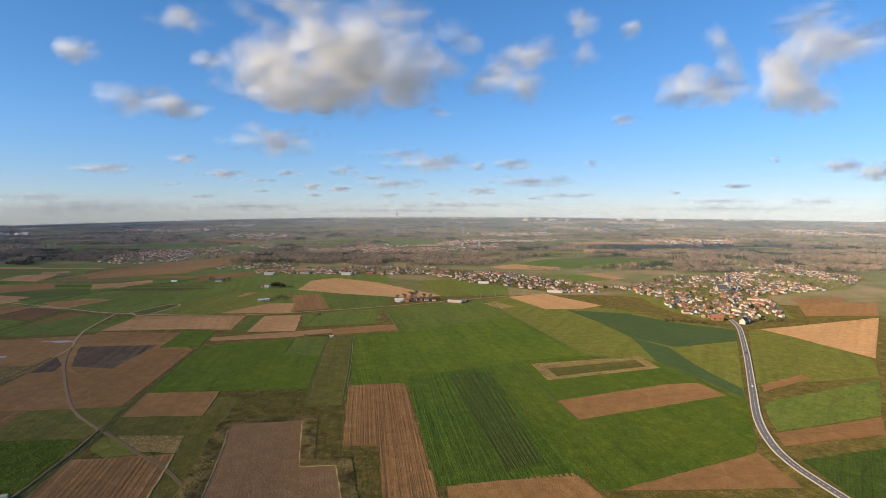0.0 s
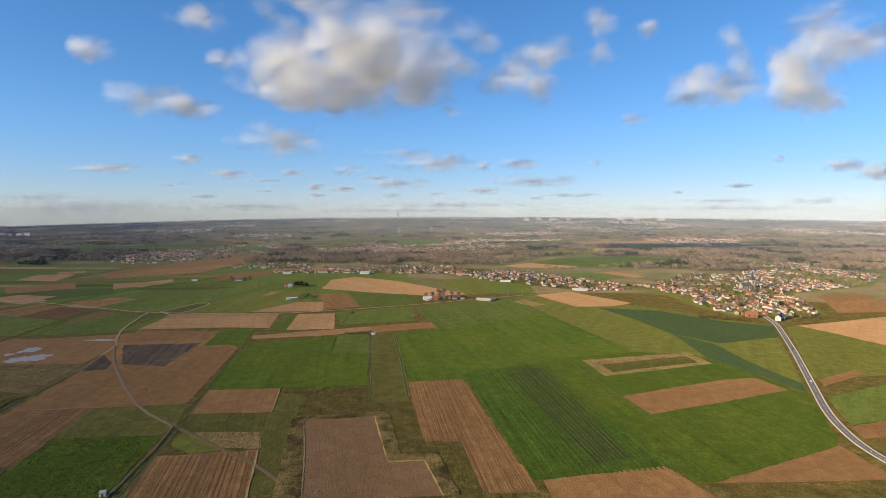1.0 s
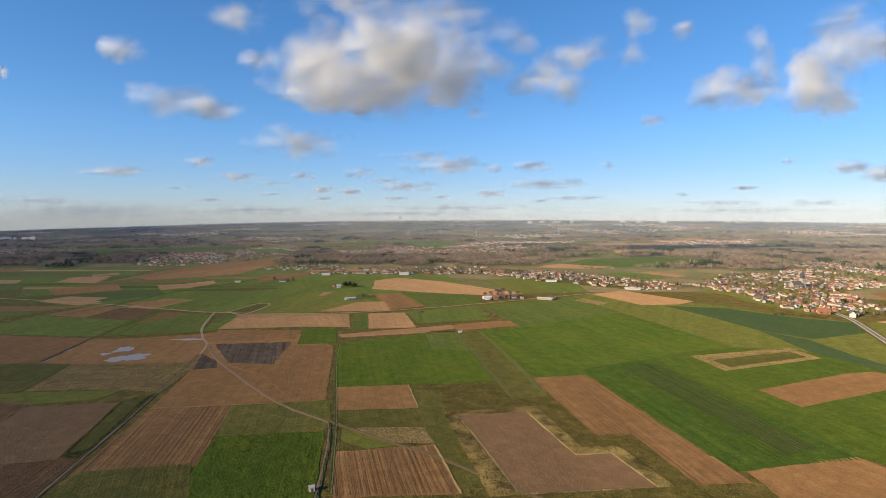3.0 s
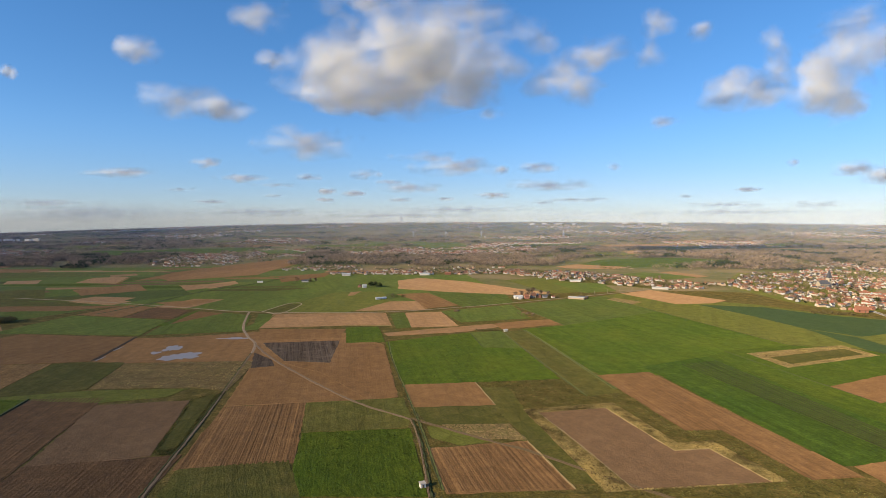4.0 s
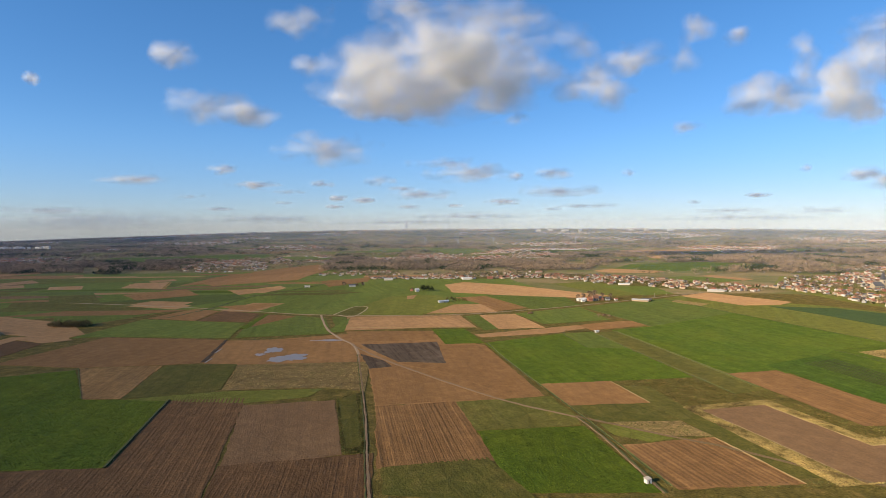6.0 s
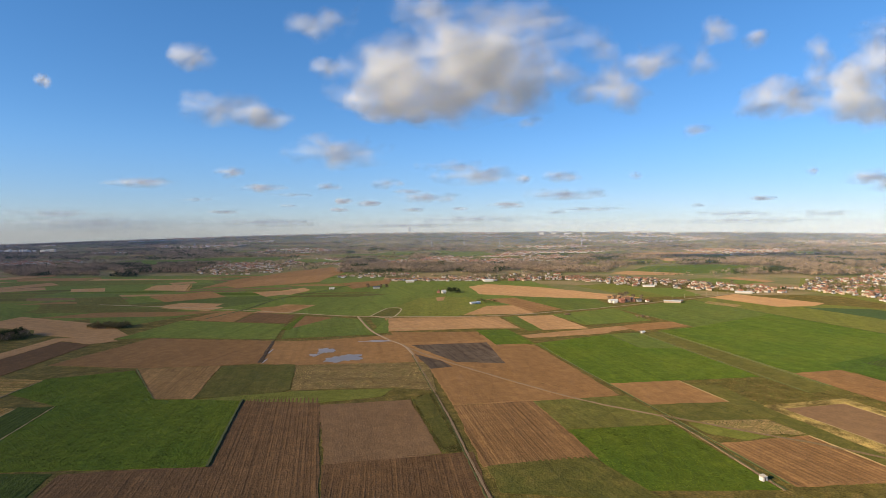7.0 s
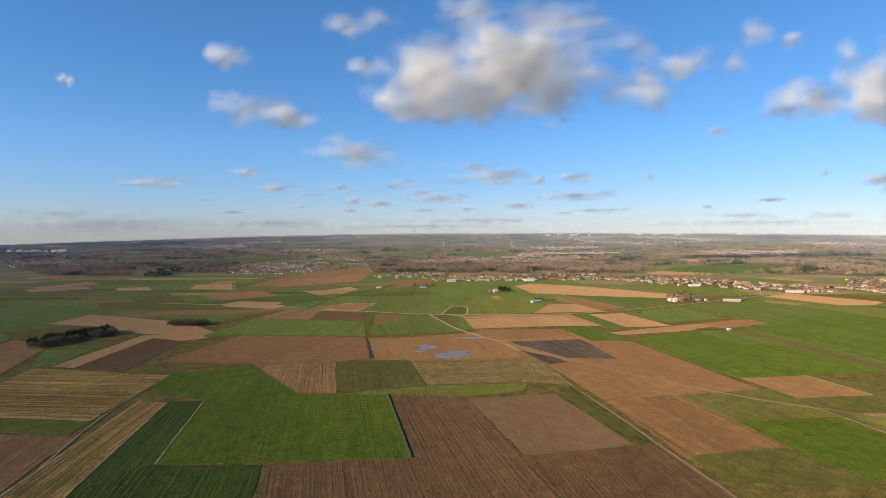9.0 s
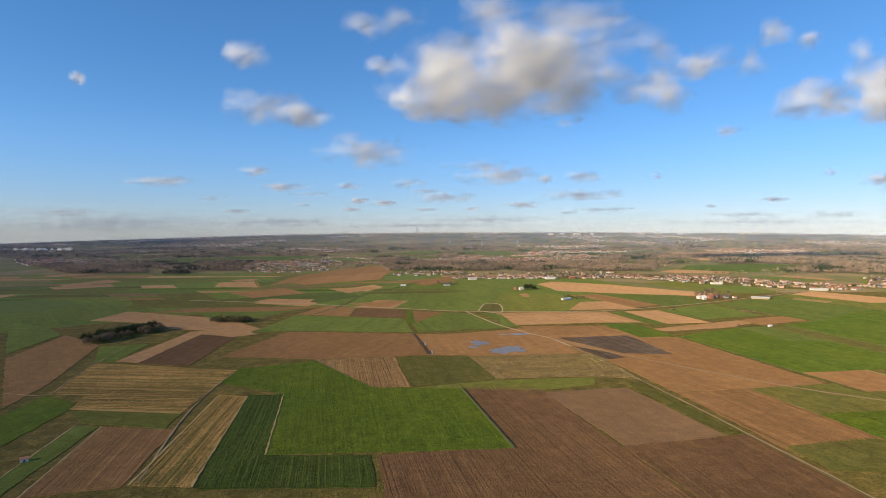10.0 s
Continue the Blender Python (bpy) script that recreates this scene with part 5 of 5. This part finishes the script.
def church():
    ob = thing("church", pose(357, 672, 0, 0, 0, 8), "sandstone village church with slate roof and spire", "church")
    bm = bmesh.new()
    box(bm, -9, 5, -3.6, 3.6, -0.3, 5.2)
    for sx in (-9, 5):
        bm.faces.new([bm.verts.new(p) for p in ((sx, -3.6, 5.2), (sx, 3.6, 5.2), (sx, 0, 9.2))])
    part("nave", bm, STONE, ob)
    bm = bmesh.new()
    for sg in (-1, 1):
        lo = [bm.verts.new(p) for p in ((-9.3, sg * 3.9, 4.9), (5.3, sg * 3.9, 4.9), (5.3, 0, 9.3), (-9.3, 0, 9.3))]
        hi = [bm.verts.new(v.co + Vector((0, 0, 0.25))) for v in lo]
        bm.faces.new(hi)
        for i in range(4):
            bm.faces.new((lo[i], lo[(i + 1) % 4], hi[(i + 1) % 4], hi[i]))
    bmesh.ops.recalc_face_normals(bm, faces=bm.faces)
    part("nave_roof", bm, ROOFS[2], ob)
    bm = bmesh.new()
    box(bm, 4.5, 9.1, -2.3, 2.3, -0.3, 12.5)
    part("tower", bm, STONE, ob)
    bm = bmesh.new()
    base = [bm.verts.new(p) for p in ((4.3, -2.5, 12.5), (9.3, -2.5, 12.5), (9.3, 2.5, 12.5), (4.3, 2.5, 12.5))]
    tip = bm.verts.new((6.8, 0, 24))
    for i in range(4):
        bm.faces.new((base[i], base[(i + 1) % 4], tip))
    bm.faces.new(base[::-1])
    part("spire", bm, ROOFS[2], ob)
    for i in range(4):
        for sg in (-1, 1):
            bm = bmesh.new()
            x = -7.4 + i * 3.2
            y = sg * 3.6
            box(bm, x - 0.45, x + 0.45, min(y, y + sg * 0.05), max(y, y + sg * 0.05), 1.4, 4.2)
            part("window", bm, GLASS, ob)
    for sg in (-1, 1):
        bm = bmesh.new()
        box(bm, 6.3, 7.3, min(sg * 2.3, sg * 2.36), max(sg * 2.3, sg * 2.36), 8.6, 11.0)
        part("belfry_opening", bm, GLASS, ob)
    bm = bmesh.new()
    box(bm, -6, 1, 3.6, 6.2, -0.3, 3.4)
    part("aisle", bm, STONE, ob)


church()


def hut(x, y, turn, w, d, h, wall, roof, label):
    ob = thing("field_hut", pose(x, y, 0, 0, 0, turn), label, "hut")
    bm = bmesh.new()
    box(bm, -w / 2, w / 2, -d / 2, d / 2, 0, h)
    part("wall", bm, wall, ob)
    bm = bmesh.new()
    v = box(bm, -w / 2 - 0.1, w / 2 + 0.1, -d / 2 - 0.1, d / 2 + 0.1, h, h + 0.12)
    for k in (6, 7):
        v[k].co.z += 0.25
    part("roof", bm, roof, ob)
    bm = bmesh.new()
    box(bm, -0.3, 0.3, -d / 2 - 0.04, -d / 2, 0.05, h * 0.8)
    part("door", bm, TIMBER, ob)


hut(-153.3, 179, 20, 1.9, 1.5, 1.5, WALLS[0], CONCRETE, "small white concrete hut beside a track")
hut(-507.5, 198, 35, 2.4, 1.7, 1.2, WALLS[0], RUST, "small hut with a rusty red roof")

# ponds left by the rain
def pond(x, y, rx, ry, seed, label):
    bm = bmesh.new()
    ring = []
    for i in range(72):
        a = 2 * math.pi * i / 72
        d = Vector((math.cos(a), math.sin(a), 0))
        f = 1 + 0.55 * noise.noise(d * 1.3 + Vector((0, 0, seed * 3.7))) + 0.3 * noise.noise(d * 3.7 + Vector((0, 0, seed * 5.1)))
        ring.append(bm.verts.new((rx * f * math.cos(a), ry * f * math.sin(a), 0)))
    bm.faces.new(ring)
    low = [bm.verts.new((v.co.x * 0.98, v.co.y * 0.98, -0.3)) for v in ring]
    for i in range(72):
        bm.faces.new((low[i], low[(i + 1) % 72], ring[(i + 1) % 72], ring[i]))
    bmesh.ops.recalc_face_normals(bm, faces=bm.faces)
    ob = new("pond", mesh_of("pond", bm, WATER))
    ob.matrix_basis = pose(x, y, 0.285)
    tagged(ob, label, "water", kind="structure")


pond(-315, 355, 12, 9.5, 1.0, "shallow rain pond on bare soil")
pond(-330, 379, 5.5, 9.0, 2.0, "small rain puddle on bare soil")
pond(-336, 366, 3.0, 4.0, 3.0, "small rain puddle on bare soil")
pond(-297, 408, 11, 2.4, 4.0, "long puddle beside the farm track")
pond(-368, 378, 0.6, 6.0, 5.0, "narrow puddle along wheel ruts")
pond(-364, 352, 0.6, 5.0, 6.0, "narrow puddle along wheel ruts")

# copse and bushes of the plain
copse = random.Random(3)
for i in range(90):
    k = copse.random()
    x, y = -608 + 27 * k + copse.uniform(-4, 4), 396 + 54 * k + copse.uniform(-4, 4)
    back = i < 42
    ob = plant(ROUND if back else (OAK if i % 2 else BUSHY), x + (-5 if back else 4), y + (4 if back else -4), copse.uniform(0.55, 0.85) if back else copse.uniform(0.3, 0.5) * (1 if i % 2 else 1.9))
for i in range(46):
    plant(BUSHY, -553 + 36 * copse.random(), 481 + copse.uniform(-6, 8), copse.uniform(0.5, 0.95))
for i in range(22):
    plant(BUSHY if i % 3 else ROUND, -850 + 50 * copse.random(), 1026 + copse.uniform(-8, 8), copse.uniform(0.8, 1.4))
for i in range(16):
    plant(BUSHY, -113 + 21 * i / 15, 428 + copse.uniform(-1.5, 1.5), copse.uniform(0.12, 0.28))
for i in range(10):
    plant(BUSHY, -62 + copse.uniform(-5, 6), 495 + copse.uniform(-14, 12), copse.uniform(0.15, 0.3))
for i in range(30):
    plant(BUSHY, 205 + 42 * i / 29 + copse.uniform(-2, 2), 488 - 14 * i / 29 + copse.uniform(-4, 5), copse.uniform(0.25, 0.5))
for i in range(26):
    plant(OAK if i % 4 == 0 else BUSHY, 283 + 36 * copse.random(), 486 + copse.uniform(-4, 14), copse.uniform(0.25, 0.45))


# heaps and bales
def heap(x, y, r, label, material):
    bm = bmesh.new()
    made = bmesh.ops.create_icosphere(bm, subdivisions=2, radius=1.0)
    for v in made["verts"]:
        f = 1 + 0.35 * noise.noise(v.co * 2.1 + Vector((x, y, 0)))
        v.co = Vector((v.co.x * r * f, v.co.y * r * 0.7 * f, max(-0.1, v.co.z * r * 0.45 * f)))
    ob = new("heap", mesh_of("heap", bm, material))
    ob.matrix_basis = pose(x, y, 0.2, 0, 0, rnd.uniform(0, 180))
    tagged(ob, label, "heap", "heaps of the farmyard")


for i in range(9):
    heap(-60 + rnd.uniform(-4, 9), 500 + rnd.uniform(-10, 9), rnd.uniform(0.9, 2.0), "low heap of dung and earth beside a field", MUD)
heap(-124, 519, 3.5, "long brown heap beside the lane", MUD)


# cars on the road
def car(x, y, turn, paint, label):
    ob = thing("car", pose(x, y, 0.34, 0, 0, turn), label, "car", "cars on the road")
    bm = bmesh.new()
    box(bm, -1.1, 1.1, -0.45, 0.45, 0.15, 0.45)
    box(bm, -0.6, 0.7, -0.4, 0.4, 0.45, 0.75)
    part("body", bm, paint, ob)
    bm = bmesh.new()
    box(bm, -0.62, 0.72, -0.36, 0.36, 0.5, 0.7)
    part("window", bm, GLASS, ob)
    for sx in (-0.7, 0.7):
        for sy in (-0.42, 0.42):
            bm = bmesh.new()
            cylinder(bm, (sx, sy - 0.06, 0.17), (sx, sy + 0.06, 0.17), 0.17, 0.17, 10)
            part("wheel", bm, BARK, ob)


car(216.6, 373.5, 62, GLASS, "dark car driving on the road")
car(178.6, 300.5, 62, WALLS[3], "grey car driving on the road")

# poles along the lane
POLE = thing("pole", pose(0, -300, 0), "slim grey utility pole beside the lane", "pole", "poles along the lane")
bm = bmesh.new()
cylinder(bm, (0, 0, -0.2), (0, 0, 5.2), 0.11, 0.07)
part("mast", bm, CONCRETE, POLE)
bm = bmesh.new()
box(bm, -0.7, 0.7, -0.05, 0.05, 4.8, 4.92)
part("crossarm", bm, TIMBER, POLE)
for i in range(9):
    k = i / 8
    put(POLE, pose(26 + 150 * k, 616 + 78 * k, 0, 0, 0, 30))

# furrows band in the drilled field; the dark colour paints the shade inside them
for i in range(9):
    k = i / 8
    a, c = (4 + 24 * k, 322.8 + 7.5 * k), (25.5 + 14 * k, 201 + 5 * k)
    ribbon("drill_row", [a, ((a[0] + c[0]) / 2, (a[1] + c[1]) / 2), c], 0.62, FURROW_SHADE, 0.30, "drill row in green crop with its shade painted dark", "row", 0.06, 3.0)

# far masts and city blocks
def mast(x, y, h):
    ob = thing("pylon", pose(x, y, ground_z(x, y), 0, 0, 20), "pale lattice power pylon above distant woods", "pylon", "power pylons")
    bm = bmesh.new()
    for sx, sy in ((-1, -1), (1, -1), (1, 1), (-1, 1)):
        cylinder(bm, (sx * h * 0.07, sy * h * 0.07, 0), (sx * 0.3, sy * 0.3, h), 0.35, 0.25, 4)
    part("lattice_leg", bm, METAL, ob)
    for z, w in ((0.62, 0.2), (0.78, 0.16), (0.92, 0.12)):
        bm = bmesh.new()
        box(bm, -h * w, h * w, -0.4, 0.4, h * z - 0.4, h * z + 0.4)
        part("crossarm", bm, METAL, ob)


for x, y in ((92, 2450), (-72, 2450), (-222, 2450), (476, 2460), (-1270, 2400), (-1070, 2390)):
    mast(x, y, 34)


def block(x, y, w, d, h, label="pale block of flats in the distant town"):
    bm = bmesh.new()
    box(bm, -w / 2, w / 2, -d / 2, d / 2, -2, h)
    box(bm, -w / 6, w / 6, -d / 4, d / 4, h, h + 2)
    ob = new("tower_block", mesh_of("tower_block", bm, WALLS[0]))
    ob.matrix_basis = pose(x, y, ground_z(x, y), 0, 0, rnd.uniform(-20, 20))
    tagged(ob, label, "building", "distant town")


town = random.Random(9)
for i in range(46):
    block(town.uniform(-480, 150), town.uniform(4150, 4240), town.uniform(6, 26), 10, town.uniform(9, 15))
for i in range(14):
    block(town.uniform(-1010, -760), town.uniform(4050, 4150), town.uniform(8, 30), 10, town.uniform(9, 14))
for i in range(22):
    block(town.uniform(-2130, -1840), 2350 + town.uniform(-40, 40), town.uniform(6, 24), 8, town.uniform(9, 13))
for i in range(16):
    block(town.uniform(300, 2400), town.uniform(3700, 3900), town.uniform(8, 40), 10, town.uniform(12, 16))


# ---- tall dry grass on margins and in stubble ----
def top_crop(x, y):
    for points, crop, top in reversed(FIELDS):
        if inside(points, x, y):
            return crop
    return ""


def tufts(name, poly, count, seed, height, material, label, crops=("rough", "stubble", "straw")):
    rand = random.Random(seed)
    xs, ys = [p[0] for p in poly], [p[1] for p in poly]
    verts, faces = [], []
    made = 0
    for _ in range(count * 6):
        if made == count:
            break
        x, y = rand.uniform(min(xs), max(xs)), rand.uniform(min(ys), max(ys))
        if not inside(poly, x, y) or top_crop(x, y) not in crops:
            continue
        made += 1
        s = height * rand.uniform(0.6, 1.5)
        for _ in range(3):
            a = rand.uniform(0, 6.28)
            dx, dy = math.cos(a) * s * 0.9, math.sin(a) * s * 0.9
            lx, ly = rand.uniform(-0.4, 0.4) * s, rand.uniform(-0.4, 0.4) * s
            n = len(verts)
            verts += [(x - dx, y - dy, 0.12), (x + dx, y + dy, 0.12), (x + dx * 0.7 + lx, y + dy * 0.7 + ly, 0.24 + s * 0.7), (x - dx * 0.8 + lx, y - dy * 0.8 + ly, 0.22 + s * 0.6)]
            faces.append((n, n + 1, n + 2, n + 3))
    me = bpy.data.meshes.new(name)
    me.from_pydata(verts, [], faces)
    me.materials.append(material)
    return tagged(new(name, me), label, "grass", kind="stuff")


STRAW = twig_material("straw_blades", [(0.0, (0.25, 0.19, 0.07)), (0.5, (0.35, 0.26, 0.105)), (0.85, (0.42, 0.32, 0.14)), (1.0, (0.20, 0.19, 0.065))])
LEAF = twig_material("green_crop_leaves", [(0.0, (0.072, 0.104, 0.010)), (0.5, (0.098, 0.134, 0.014)), (0.85, (0.125, 0.155, 0.018)), (1.0, (0.150, 0.170, 0.030))])
GRASS = twig_material("rough_grass_blades", [(0.0, (0.085, 0.100, 0.028)), (0.5, (0.125, 0.130, 0.036)), (0.85, (0.180, 0.160, 0.055)), (1.0, (0.26, 0.20, 0.08))])
tufts("tall_grass", [(-107, 249.2), (-62, 257.6), (-52.4, 210.1), (-37.7, 212.1), (-29.3, 178.4), (-93.4, 173.3)], 11000, 20, 0.26, STRAW, "tall dry grass round bare soil")
tufts("tall_grass", [(-341.3, 340.1), (-260.8, 342.6), (-256.7, 282.6), (-278.6, 289.7), (-331.8, 288.8)], 4200, 21, 0.20, STRAW, "dry weeds on fallow ground")
tufts("tall_grass", [(58.7, 347.5), (137.5, 366.3), (140.9, 338.1), (62.8, 312.7)], 1500, 22, 0.24, STRAW, "dry grass patch in a green field")
tufts("tall_grass", [(-435.7, 337.8), (-387.5, 340.9), (-377.1, 277.1), (-395.9, 277)], 700, 23, 0.18, STRAW, "dry stubble in a small field")
tufts("tall_grass", [(-163.8, 247.1), (-164.9, 287.7), (-49, 315.3), (-37.3, 220.5), (-24, 223.1), (-6.9, 165.1), (-148.8, 176.2)], 8000, 24, 0.16, GRASS, "rough grass tussocks on the verge")
tufts("tall_grass", [(-269.5, 271.6), (-257.3, 279.9), (-248.9, 206), (-256.8, 206.1)], 1600, 25, 0.18, GRASS, "rough grass tussocks beside the track")
tufts("tall_grass", [(-565.2, 338.3), (-475.3, 315.1), (-475.5, 244.4), (-527.2, 253), (-532.9, 273.4), (-551.8, 275.3)], 2600, 26, 0.17, STRAW, "straw stubble with weeds")
tufts("tall_grass", [(-468.3, 269.5), (-454.2, 266.5), (-442.8, 175.8), (-462.6, 178.2)], 1700, 27, 0.17, STRAW, "straw stubble with weeds")
tufts("tall_grass", [(-475.3, 318.1), (-435, 333.5), (-395.9, 277), (-351.8, 273.6), (-339.1, 198.8), (-427, 199), (-438.2, 269.6), (-481.8, 294.1)], 9000, 28, 0.14, LEAF, "leafy green crop rows", ("green",))
tufts("tall_grass", [(-204.5, 225.9), (-159.1, 229.3), (-151.4, 172.6), (-197.1, 174.5)], 4200, 29, 0.14, LEAF, "leafy green crop rows", ("green",))
tufts("tall_grass", [(-183, 391.4), (-118.7, 420.7), (-113.5, 370.5), (-86.7, 368.7), (-77.7, 296.5), (-165.3, 289.5)], 3600, 30, 0.14, LEAF, "leafy green crop rows", ("green",))
